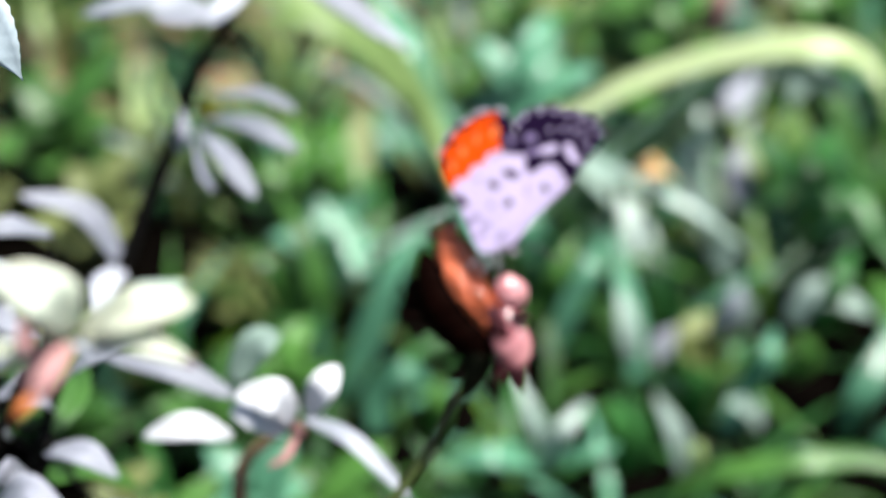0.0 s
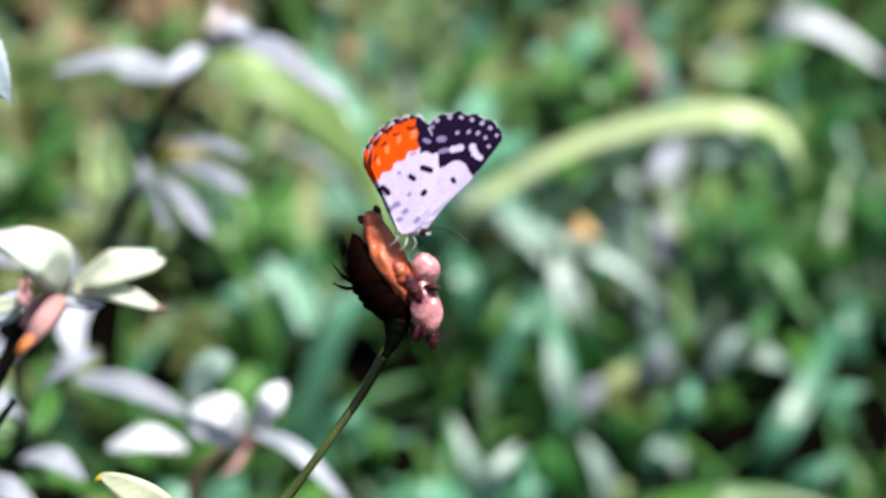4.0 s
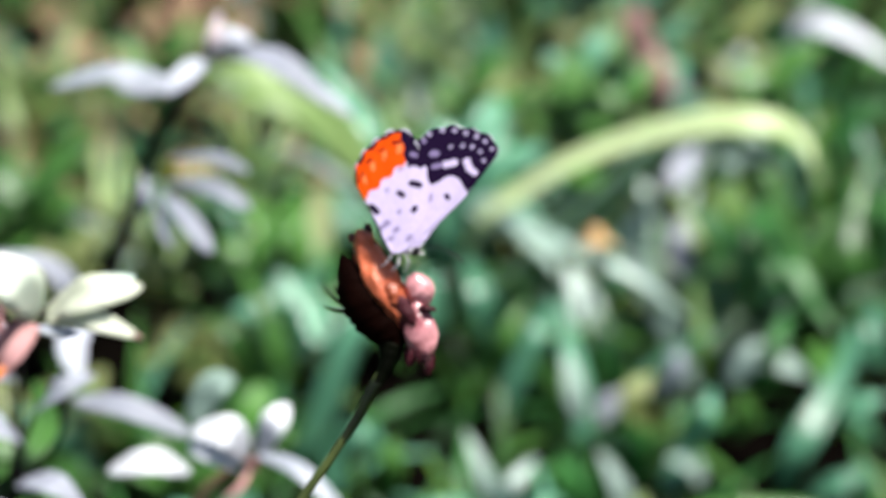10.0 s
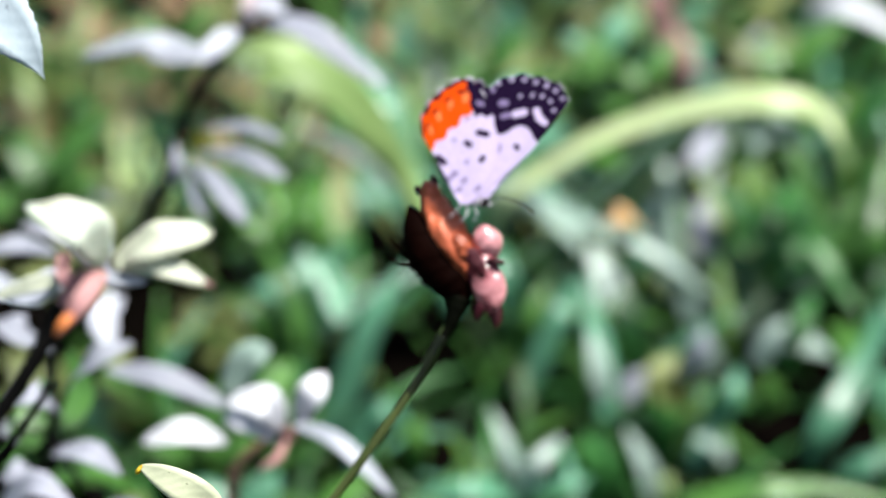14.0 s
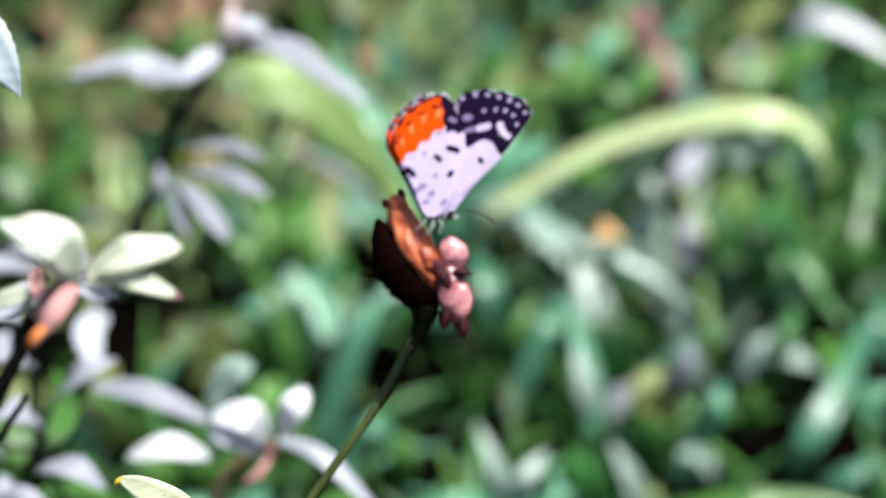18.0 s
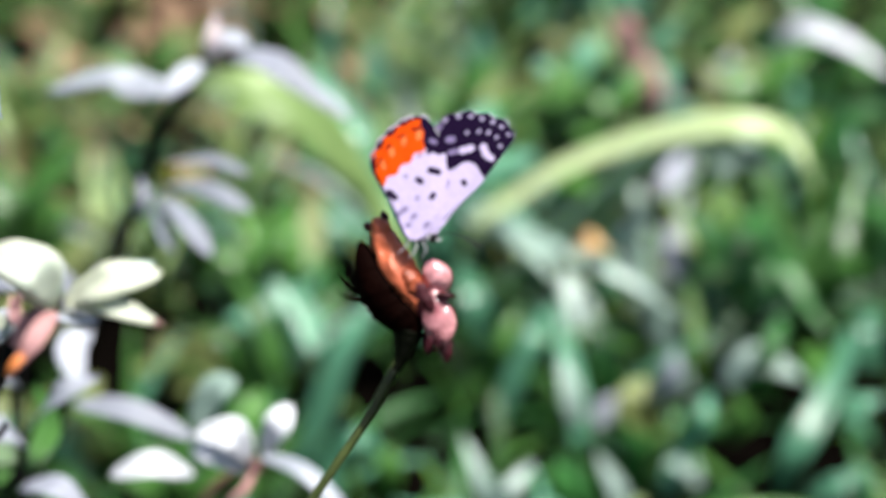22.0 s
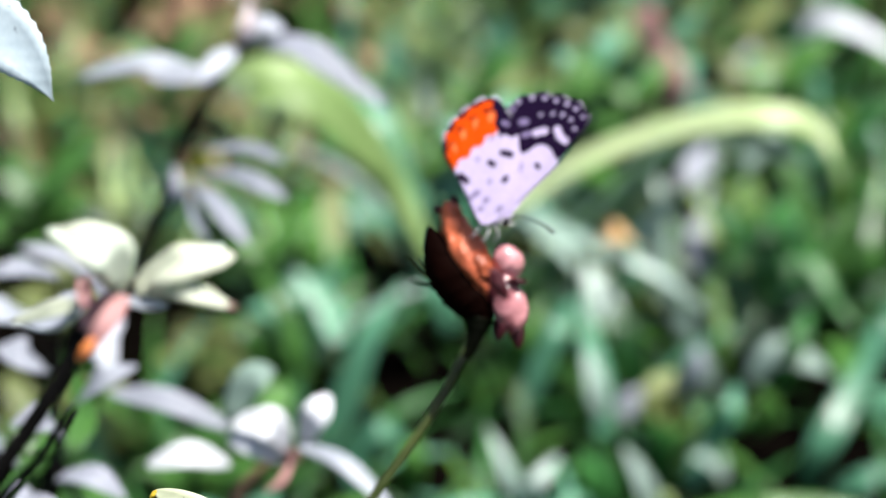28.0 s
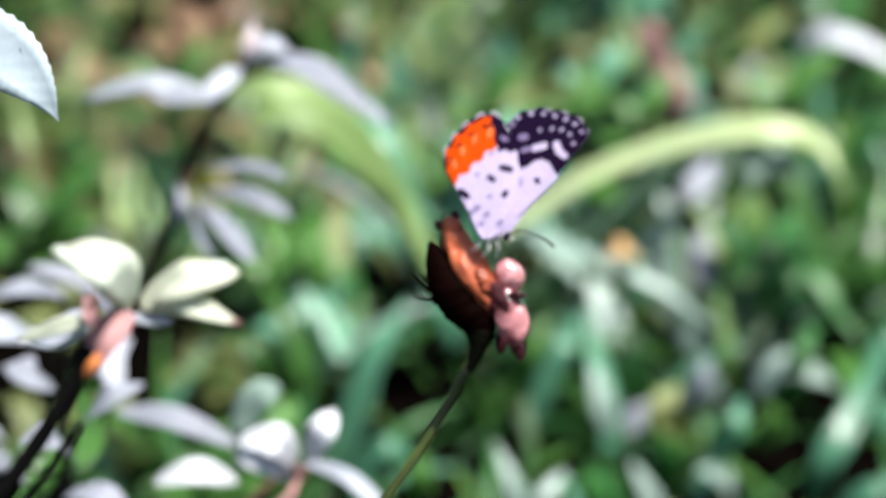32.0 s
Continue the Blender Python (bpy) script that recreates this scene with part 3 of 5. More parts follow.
def cream_plant():
    root = thing("shrub_sprig", foot_at(-0.115, -0.03), "dark-stemmed sprig with a whorl of pale cream-green leaves and pink bracts", "shrub")
    stalk(root, [(-0.0604, -0.0455, 0.2611), (-0.0547, -0.0410, 0.2688), (-0.0500, -0.0377, 0.2741), (-0.0458, -0.0341, 0.2803), (-0.0432, -0.0313, 0.2850), (-0.0418, -0.0290, 0.2889)], [0.0016, 0.0014, 0.0012, 0.00105, 0.00102, 0.001, 0.00095, 0.0009], BARK, 60)
    off = Vector((0.0022, 0.006, -0.0034))
    stalk(root, [Vector(p) + off for p in ((-0.0604, -0.0455, 0.2611), (-0.0547, -0.0410, 0.2688), (-0.0500, -0.0377, 0.2741), (-0.0458, -0.0341, 0.2803))], [0.0007, 0.0007, 0.0007, 0.0006, 0.0005, 0.0004], BARK, 40, label="thin side stem")
    add_part("stem_tip", tube([(-0.0420, -0.0295, 0.2882), (-0.0405, -0.0281, 0.2904), (-0.0390, -0.0273, 0.2918), (-0.0375, -0.0265, 0.2930)], [0.0009, 0.0008, 0.00065, 0.0005], 16, 10, 0.2), PINK_BRACT, root, "pinkish young end of the stem")
    leaves = (
        ([(-0.0374, -0.0270, 0.2928), (-0.0392, -0.0298, 0.2982), (-0.0459, -0.0283, 0.2995)], 0.0052, MINT, "ovate"),
        ([(-0.0374, -0.0270, 0.2928), (-0.0395, -0.0297, 0.2983), (-0.0452, -0.0284, 0.2993)], 0.0060, CREAM, "ovate"),
        ([(-0.0369, -0.0271, 0.2926), (-0.0313, -0.0297, 0.2976), (-0.0258, -0.0262, 0.2972)], 0.0042, CREAM, "oblong"),
        ([(-0.0372, -0.0244, 0.2912), (-0.0322, -0.0234, 0.2947), (-0.0280, -0.0197, 0.2948)], 0.0030, GRASS_PALE, "ovate"),
        ([(-0.0363, -0.0280, 0.2930), (-0.0309, -0.0302, 0.2947), (-0.0254, -0.0298, 0.2928)], 0.0024, CREAM, "oblong"),
        ([(-0.0384, -0.0261, 0.2904), (-0.0356, -0.0244, 0.2891), (-0.0339, -0.0225, 0.2881)], 0.0014, SILVER, "ovate"),
        ([(-0.0427, -0.0249, 0.2888), (-0.0475, -0.0239, 0.2869), (-0.0523, -0.0216, 0.2834)], 0.0021, CREAM, "oblong"),
        ([(-0.0434, -0.0233, 0.2876), (-0.0453, -0.0214, 0.2871), (-0.0480, -0.0203, 0.2853)], 0.0018, SILVER, "oblong"),
        ([(-0.0437, -0.0234, 0.2869), (-0.0477, -0.0191, 0.2825), (-0.0535, -0.0135, 0.2788)], 0.003, SILVER, "oblong"),
    )
    for k, (p, w, mat, shape) in enumerate(leaves):
        add_part("leaf", leaf(p, w, face=(0.1, -0.62, 0.78), shape=shape, fold=0.16, wave=0.24, seed=k + 1, segs=20), mat, root)
    add_part("bract", leaf([(-0.0372, -0.0293, 0.2928), (-0.0383, -0.0343, 0.2920), (-0.0408, -0.0356, 0.2880)], 0.0022, face=CAMWARD, shape="ovate", fold=0.4, wave=0.1, seed=31), PINK_BRACT, root, "pink folded bract")
    add_part("bract", leaf([(-0.0391, -0.0356, 0.2909), (-0.0398, -0.0370, 0.2905), (-0.0407, -0.0373, 0.2890)], 0.0010, face=CAMWARD, shape="ovate", fold=0.5, wave=0.1, seed=32), RUST, root, "rust-tipped bract")
    add_part("bract", leaf([(-0.0404, -0.0286, 0.2901), (-0.0424, -0.0264, 0.2901), (-0.0438, -0.0236, 0.2912)], 0.0017, face=CAMWARD, shape="ovate", fold=0.4, wave=0.15, seed=33), PINK_BRACT, root)
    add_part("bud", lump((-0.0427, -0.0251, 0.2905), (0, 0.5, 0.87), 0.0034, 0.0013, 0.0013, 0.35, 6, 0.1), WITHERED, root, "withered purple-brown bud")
    add_part("bract", leaf([(-0.0392, -0.0258, 0.2903), (-0.0403, -0.0275, 0.2894), (-0.0416, -0.0271, 0.2861)], 0.0026, face=CAMWARD, shape="ovate", fold=0.3, wave=0.15, seed=34), SILVER, root)
    add_part("bud", lump((-0.0254, -0.0307, 0.2933), (1, 0, -0.4), 0.0012, 0.0007, 0.0007, 0.2, 2, 0), WITHERED, root)


def seedling():
    root = thing("seedling", foot_at(-0.03, 0.05), "seedling with two worn cream-yellow leaves, one yellow-tipped", "seedling")
    stalk(root, [(-0.0321, 0.0096, 0.2155), (-0.0330, 0.0121, 0.2221), (-0.0337, 0.0133, 0.2263)], [0.0006, 0.0005, 0.0004, 0.0003, 0.0002], STEM, 24)
    a = add_part("leaf", leaf([(-0.0337, 0.0133, 0.2263), (-0.0334, 0.0135, 0.2298), (-0.0359, 0.0134, 0.2328), (-0.0398, 0.0140, 0.2344), (-0.0442, 0.0162, 0.2346)], 0.005, face=CAMWARD, shape="oblong", fold=0.12, wave=0.05, seed=3, segs=26), CREAM_WORN, root)
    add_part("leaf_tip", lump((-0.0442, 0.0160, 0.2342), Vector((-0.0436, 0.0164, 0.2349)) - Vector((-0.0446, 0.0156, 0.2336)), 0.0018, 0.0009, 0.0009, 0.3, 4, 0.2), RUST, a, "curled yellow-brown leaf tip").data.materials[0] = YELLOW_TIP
    add_part("leaf", leaf([(-0.0338, 0.0132, 0.2262), (-0.0356, 0.0124, 0.2280), (-0.0389, 0.0116, 0.2300), (-0.0423, 0.0116, 0.2304), (-0.0461, 0.0123, 0.2278)], 0.0031, face=CAMWARD, shape="oblong", fold=0.12, wave=0.06, seed=8, segs=26), CREAM_WORN, root)


def blue_leaf_branch():
    root = thing("shrub_branch", foot_at(-0.15, 0.1), "thin branch with drooping ice-blue leaves with ragged edges", "shrub")
    stalk(root, [(-0.1030, 0.0716, 0.2517), (-0.0981, 0.0709, 0.2706), (-0.0954, 0.0696, 0.2826), (-0.0934, 0.0697, 0.2887)], [0.0016, 0.0014, 0.0011, 0.0009, 0.0008, 0.0006], BARK, 40)
    add_part("leaf", leaf([(-0.0899, 0.0651, 0.2882), (-0.0812, 0.0606, 0.2874), (-0.0738, 0.0563, 0.2849), (-0.0690, 0.0535, 0.2814), (-0.0661, 0.0526, 0.2771)], 0.0105, face=CAMWARD, shape="acute", fold=0.15, wave=0.12, seed=5, segs=34, teeth=0.04), ICE, root)
    add_part("leaf", leaf([(-0.0943, 0.0697, 0.2867), (-0.0932, 0.0754, 0.2886), (-0.0892, 0.0815, 0.2889)], 0.008, face=CAMWARD, shape="ovate", fold=0.15, wave=0.1, seed=6, segs=20), ICE, root)
    add_part("leaf", leaf([(-0.0992, 0.0708, 0.2664), (-0.1043, 0.0745, 0.2673), (-0.1124, 0.0774, 0.2630)], 0.008, face=CAMWARD, shape="ovate", fold=0.15, wave=0.1, seed=7, segs=20), ICE, root)


def twig_plant():
    root = thing("silver_shrub", foot_at(-0.145, 0.27), "dark twig carrying whorls of silvery grey leaves", "shrub")
    stalk(root, [(-0.0981, 0.1903, 0.1285), (-0.0921, 0.2032, 0.1513), (-0.0859, 0.2136, 0.1697), (-0.0826, 0.2187, 0.1786), (-0.0798, 0.2258, 0.1912), (-0.0742, 0.2318, 0.2015), (-0.0679, 0.2378, 0.2119), (-0.0657, 0.2425, 0.2201)], [0.0024, 0.0022, 0.002, 0.0018, 0.0018, 0.0016, 0.0015, 0.0013, 0.001, 0.0006], BARK, 60)
    leaves = (
        ([(-0.0691, 0.2347, 0.2104), (-0.0723, 0.2252, 0.2102), (-0.0759, 0.2208, 0.2066)], 0.0058, SILVER),
        ([(-0.0774, 0.2334, 0.2047), (-0.0897, 0.2279, 0.2082), (-0.1063, 0.2266, 0.2032)], 0.005, SILVER),
        ([(-0.0760, 0.2299, 0.2045), (-0.0830, 0.2227, 0.2066), (-0.0885, 0.2192, 0.2090)], 0.004, MAUVE),
        ([(-0.0634, 0.2382, 0.2122), (-0.0491, 0.2286, 0.2141), (-0.0343, 0.2243, 0.2050)], 0.0066, MAUVE),
        ([(-0.0607, 0.2435, 0.2110), (-0.0485, 0.2456, 0.2036), (-0.0321, 0.2464, 0.1930)], 0.006, SILVER),
        ([(-0.0675, 0.2375, 0.2113), (-0.0634, 0.2381, 0.2160), (-0.0574, 0.2360, 0.2159)], 0.005, SILVER),
        ([(-0.0743, 0.2156, 0.1920), (-0.0625, 0.2122, 0.1951), (-0.0530, 0.2069, 0.1948)], 0.0033, MAUVE),
        ([(-0.0752, 0.2128, 0.1871), (-0.0624, 0.2044, 0.1912), (-0.0511, 0.1984, 0.1895)], 0.0050, MAUVE),
        ([(-0.0760, 0.2100, 0.1861), (-0.0670, 0.1964, 0.1875), (-0.0584, 0.1883, 0.1822)], 0.0050, MAUVE),
        ([(-0.0770, 0.2110, 0.1840), (-0.0724, 0.1991, 0.1826), (-0.0684, 0.1924, 0.1803)], 0.0030, MAUVE),
        ([(-0.0921, 0.2032, 0.1513), (-0.1006, 0.2042, 0.1643), (-0.1150, 0.2006, 0.1694)], 0.006, MAUVE),
        ([(-0.0921, 0.2032, 0.1513), (-0.0936, 0.1917, 0.1513), (-0.0899, 0.1845, 0.1463)], 0.007, SILVER),
    )
    for k, (p, w, mat) in enumerate(leaves):
        add_part("leaf", leaf(p, w, face=(0.05, -0.6, 0.8), shape="spoon" if 6 <= k <= 9 else "oblong", fold=0.2, wave=0.1, seed=k + 40), mat, root)
    add_part("bract", leaf([(-0.0676, 0.2366, 0.2116), (-0.0667, 0.2368, 0.2162), (-0.0665, 0.2409, 0.2214)], 0.0042, face=CAMWARD, shape="ovate", fold=0.3, seed=70), PALE_PINK, root)
    add_part("bract", leaf([(-0.0819, 0.2153, 0.1765), (-0.0798, 0.2148, 0.1816), (-0.0815, 0.2192, 0.1856)], 0.003, face=CAMWARD, shape="ovate", fold=0.3, seed=71), MAUVE, root)
    add_part("leaf", leaf([(-0.0782, 0.2194, 0.1855), (-0.0740, 0.2161, 0.1876), (-0.0718, 0.2144, 0.1843)], 0.005, face=CAMWARD, shape="ovate", fold=0.3, seed=72), OLIVE, root, "small olive leaf")


def white_plant():
    root = thing("white_leaf_plant", foot_at(-0.06, 0.17), "low plant with narrow whitish leaves round a brown centre", "plant")
    stalk(root, [(-0.0520, 0.1364, 0.1387), (-0.0516, 0.1391, 0.1476), (-0.0455, 0.1402, 0.1552), (-0.0408, 0.1413, 0.1588)], [0.0018, 0.0016, 0.0015, 0.0014, 0.001, 0.0007], LITTER, 30, label="brownish stem")
    leaves = (
        ([(-0.0391, 0.1420, 0.1600), (-0.0360, 0.1399, 0.1684), (-0.0335, 0.1440, 0.1714)], 0.0062, WHITE),
        ([(-0.0415, 0.1393, 0.1596), (-0.0448, 0.1349, 0.1684), (-0.0530, 0.1361, 0.1671)], 0.0074, WHITE),
        ([(-0.0425, 0.1382, 0.1577), (-0.0484, 0.1345, 0.1639), (-0.0537, 0.1363, 0.1635)], 0.006, WHITE),
        ([(-0.0541, 0.1402, 0.1539), (-0.0619, 0.1339, 0.1598), (-0.0711, 0.1337, 0.1562)], 0.0058, WHITE),
        ([(-0.0557, 0.1505, 0.1562), (-0.0688, 0.1490, 0.1629), (-0.0834, 0.1522, 0.1617)], 0.0055, MAUVE),
        ([(-0.0393, 0.1400, 0.1606), (-0.0283, 0.1322, 0.1620), (-0.0156, 0.1260, 0.1538)], 0.0036, SILVER),
        ([(-0.0575, 0.1566, 0.1551), (-0.0525, 0.1574, 0.1643), (-0.0474, 0.1574, 0.1679)], 0.0078, GRASS_PALE),
        ([(-0.0400, 0.1368, 0.1590), (-0.0413, 0.1296, 0.1585), (-0.0447, 0.1281, 0.1562)], 0.0018, PINK_LITTER),
    )
    for k, (p, w, mat) in enumerate(leaves):
        add_part("leaf", leaf(p, w, face=(0.05, -0.6, 0.8), shape="oblong", fold=0.2, wave=0.1, seed=k + 80), mat, root)
    add_part("bud", lump((-0.0401, 0.1370, 0.1593), (0.2, -0.4, 1), 0.0046, 0.0034, 0.0034, 0.4, 5, 0.2), WITHERED, root, "brown withered bud")


def grey_leaf_plant():
    root = thing("grey_leaf_plant", foot_at(-0.16, 0.13), "bushy plant with broad dusty grey-mauve leaves", "plant")
    stalk(root, [(-0.0879, 0.1145, 0.1561), (-0.0867, 0.1204, 0.1666), (-0.0846, 0.1252, 0.1751)], [0.0015, 0.0013, 0.0011, 0.0009, 0.0006], BARK, 24)
    for k, (p, w) in enumerate((
        ([(-0.0840, 0.1230, 0.1751), (-0.0775, 0.1196, 0.1850), (-0.0702, 0.1236, 0.1875)], 0.006), ([(-0.0853, 0.1206, 0.1709), (-0.0884, 0.1153, 0.1782), (-0.0941, 0.1142, 0.1768)], 0.007), ([(-0.0857, 0.1165, 0.1636), (-0.0769, 0.1106, 0.1687), (-0.0696, 0.1090, 0.1651)], 0.006),
        ([(-0.0869, 0.1135, 0.1583), (-0.0893, 0.1079, 0.1649), (-0.0937, 0.1064, 0.1626)], 0.006))):
        add_part("leaf", leaf(p, w, face=(0.05, -0.3, 0.95), shape="ovate", fold=0.2, wave=0.12, seed=k + 100), MAUVE, root)
    for k, (p, w, mat) in enumerate((
        ([(-0.0945, 0.1566, 0.1876), (-0.1005, 0.1482, 0.1936), (-0.1089, 0.1465, 0.1913)], 0.0047, MAUVE),
        ([(-0.0972, 0.1514, 0.1785), (-0.1033, 0.1393, 0.1882), (-0.1134, 0.1374, 0.1858)], 0.0074, SILVER),
        ([(-0.0934, 0.1461, 0.1687), (-0.0963, 0.1351, 0.1801), (-0.1027, 0.1355, 0.1814)], 0.0079, MAUVE),
        ([(-0.1019, 0.1320, 0.1647), (-0.1042, 0.1217, 0.1772), (-0.1092, 0.1224, 0.1791)], 0.0072, SILVER),
        ([(-0.0966, 0.1281, 0.1572), (-0.1001, 0.1179, 0.1701), (-0.1063, 0.1164, 0.1680)], 0.0060, MAUVE),
        ([(-0.0946, 0.1047, 0.1561), (-0.0850, 0.1000, 0.1673), (-0.0767, 0.0986, 0.1640)], 0.0058, MAUVE),
        ([(-0.0742, 0.1154, 0.1528), (-0.0662, 0.1067, 0.1571), (-0.0599, 0.1056, 0.1544)], 0.0052, MAUVE),
    )):
        base = Vector(p[0])
        add_part("petiole", tube([(-0.0867, 0.1204, 0.1666), base.lerp(Vector((-0.0867, 0.1204, 0.1666)), 0.5) - Vector((0, 0, 0.004)), base], [0.0006, 0.0005, 0.0004], 12, 8), BARK, root)
        add_part("leaf", leaf(p, w, face=(0.05, -0.5, 0.85), shape="ovate", fold=0.2, wave=0.12, seed=k + 160), mat, root)
    for k, (p, w) in enumerate((
        ([(-0.0864, 0.1193, 0.1645), (-0.0837, 0.1325, 0.1676), (-0.0894, 0.1453, 0.1705)], 0.006), ([(-0.0868, 0.1152, 0.1572), (-0.0798, 0.1252, 0.1539), (-0.0716, 0.1317, 0.1443)], 0.006))):
        add_part("leaf", leaf(p, w, face=(0.05, -0.5, 0.85), shape="ovate", fold=0.2, wave=0.12, seed=k + 130), GRASS, root, "dark green leaf")


PALE_PINK = material("pale_pink_bract", (0.45, 0.35, 0.36), (0.74, 0.62, 0.63), 0.5, 0.4, 200, 1200, 0.2, through_light=0.15)
WITHERED = material("withered_bud", (0.06, 0.02, 0.025), (0.4, 0.22, 0.2), 0.6, 0.35, 300, 1800, 0.5)
WHITE = material("whitish_leaf", (0.58, 0.6, 0.64), (0.86, 0.86, 0.9), 0.4, 0.5, 120, 900, 0.12, through_light=0.15, vein=3)
GRASS_OLIVE = material("olive_grass", (0.06, 0.09, 0.02), (0.33, 0.38, 0.13), 0.4, 0.5, 40, 500, 0.12, through_light=0.3, vein=4)
GRASS_DEEP = material("deep_green_leaf", (0.006, 0.035, 0.008), (0.08, 0.29, 0.065), 0.35, 0.5, 40, 500, 0.12, through_light=0.35, vein=4)
GRASS_BRIGHT = material("bright_green_leaf", (0.04, 0.12, 0.008), (0.2, 0.4, 0.04), 0.45, 0.4, 40, 500, 0.12, through_light=0.35, vein=4)
YELLOW_TIP = material("yellow_tip", (0.4, 0.28, 0.01), (0.7, 0.5, 0.03), 0.5, 0.4, 600, 2500, 0.3)
OLIVE = material("olive_leaf", (0.12, 0.13, 0.01), (0.24, 0.24, 0.02), 0.5, 0.4, 100, 900, 0.3, through_light=0.2)
MAUVE = material("grey_mauve_leaf", (0.2, 0.22, 0.25), (0.45, 0.46, 0.54), 0.45, 0.5, 100, 900, 0.3, through_light=0.15, vein=5)
cream_plant()
seedling()
blue_leaf_branch()
twig_plant()
white_plant()
grey_leaf_plant()

# ---------------------------------------------------------------- broad grasses


def tuft(name, x, y, label, blades, category="grass", shape="blade"):
    """A clump of broad blades rising from one foot; a blade is its points, width and material."""
    root = thing(name, foot_at(x, y), label, category, "broad-leaved grass clumps" if category == "grass" else "")
    for k, (p, w, mat) in enumerate(blades):
        add_part("blade", leaf([Vector(root.location) - Vector((0, 0, 0.004))] + list(p) if Vector(p[0]).z > 0.03 else p, w, face=(0.02, -0.5, 0.86), shape=shape, fold=0.25, wave=0.05, thick=0.0004, segs=18, seed=k + len(name) + x * 50), mat, root)
    return root


tuft("arching_grass", -0.018, 0.497, "tall arching grass with broad lime-green blades", (
    ([(-0.0305, 0.4418, 0.0480), (-0.0416, 0.4476, 0.0680), (-0.0527, 0.4452, 0.0880), (-0.0673, 0.4407, 0.1080), (-0.0831, 0.4348, 0.1180), (-0.0974, 0.4344, 0.1180), (-0.1089, 0.4353, 0.1100)], 0.0127, GRASS_LIME),
    ([(-0.0325, 0.4557, 0.0380), (-0.0436, 0.4477, 0.0630), (-0.0581, 0.4524, 0.0830), (-0.0746, 0.4492, 0.0980), (-0.0916, 0.4499, 0.1030), (-0.1065, 0.4505, 0.0980)], 0.0117, GRASS_LIME),
    ([(-0.0302, 0.4514, 0.0430), (-0.0400, 0.4527, 0.0680), (-0.0496, 0.4585, 0.0880), (-0.0628, 0.4756, 0.0980), (-0.0766, 0.4766, 0.1080)], 0.0093, GRASS_BLUE),
    ([(-0.0073, 0.4611, 0.0500), (0.0048, 0.4627, 0.0630), (0.0230, 0.4649, 0.0780), (0.0435, 0.4678, 0.0880), (0.0636, 0.4632, 0.0980), (0.0834, 0.4575, 0.1060), (0.1000, 0.4578, 0.1060), (0.1103, 0.4590, 0.1000), (0.1153, 0.4503, 0.0930)], 0.0114, GRASS_LIME_LIT),
    ([(0.1099, 0.4788, 0.0980), (0.1158, 0.4656, 0.0940), (0.1185, 0.4511, 0.0860), (0.1206, 0.4447, 0.0730)], 0.0054, GRASS_BRIGHT),
    ([(0.0628, 0.4758, 0.0880), (0.0764, 0.4678, 0.0980), (0.0910, 0.4646, 0.0980), (0.1000, 0.4530, 0.0880), (0.1076, 0.4423, 0.0730), (0.1176, 0.4367, 0.0580)], 0.0100, GRASS),
    ([(0.0650, 0.4815, 0.0880), (0.0767, 0.4687, 0.0960), (0.0863, 0.4727, 0.0880), (0.0853, 0.4653, 0.0760)], 0.0128, GRASS_PALE),
    ([(0.0681, 0.4743, 0.0880), (0.0831, 0.4642, 0.0940), (0.0954, 0.4591, 0.0940), (0.1065, 0.4567, 0.0880)], 0.0118, GRASS_PALE),
), shape="strap")
tuft("grass_clump", -0.009, 0.534, "grass with long pale bluish blades lying over", (
    ([(-0.0094, 0.4954, 0.0450), (0.0100, 0.4530, 0.0578), (0.0295, 0.4299, 0.0620), (0.0528, 0.4210, 0.0578), (0.0767, 0.4142, 0.0450)], 0.0079, GRASS_PALE),
    ([(-0.0089, 0.4879, 0.0450), (0.0031, 0.4667, 0.0518), (0.0170, 0.4536, 0.0501), (0.0265, 0.4397, 0.0450)], 0.0129, GRASS_PALE),
    ([(-0.0219, 0.4975, 0.0195), (-0.0143, 0.5031, 0.0408), (-0.0044, 0.5121, 0.0578), (0.0021, 0.5309, 0.0663)], 0.0115, GRASS_BLUE),
    ([(-0.0127, 0.5053, 0.0110), (-0.0204, 0.5016, 0.0280), (-0.0252, 0.4992, 0.0365)], 0.0139, GRASS_BLUE),
))
tuft("grass_clump", 0.032, 0.411, "upright grass with a bluish blade, its highlight added as a short pale blade", (
    ([(0.0392, 0.3810, 0.0110), (0.0359, 0.3877, 0.0280), (0.0312, 0.3972, 0.0408), (0.0267, 0.4111, 0.0535)], 0.0097, GRASS_BLUE),
    # short pale blade added as the highlight on the blade before it
    ([(0.0372, 0.3825, 0.0195), (0.0340, 0.3843, 0.0323), (0.0303, 0.3916, 0.0416)], 0.0084, GRASS_PALE),
    ([(0.0083, 0.3872, 0.0110), (0.0147, 0.3927, 0.0323), (0.0206, 0.4002, 0.0450), (0.0269, 0.4266, 0.0450)], 0.0089, GRASS_BLUE),
    ([(0.0049, 0.4100, 0.0110), (0.0079, 0.4004, 0.0365), (0.0146, 0.4124, 0.0493)], 0.0078, GRASS),
    ([(0.0490, 0.4175, 0.0110), (0.0453, 0.4214, 0.0280), (0.0401, 0.4312, 0.0365)], 0.0126, GRASS_DEEP),
))
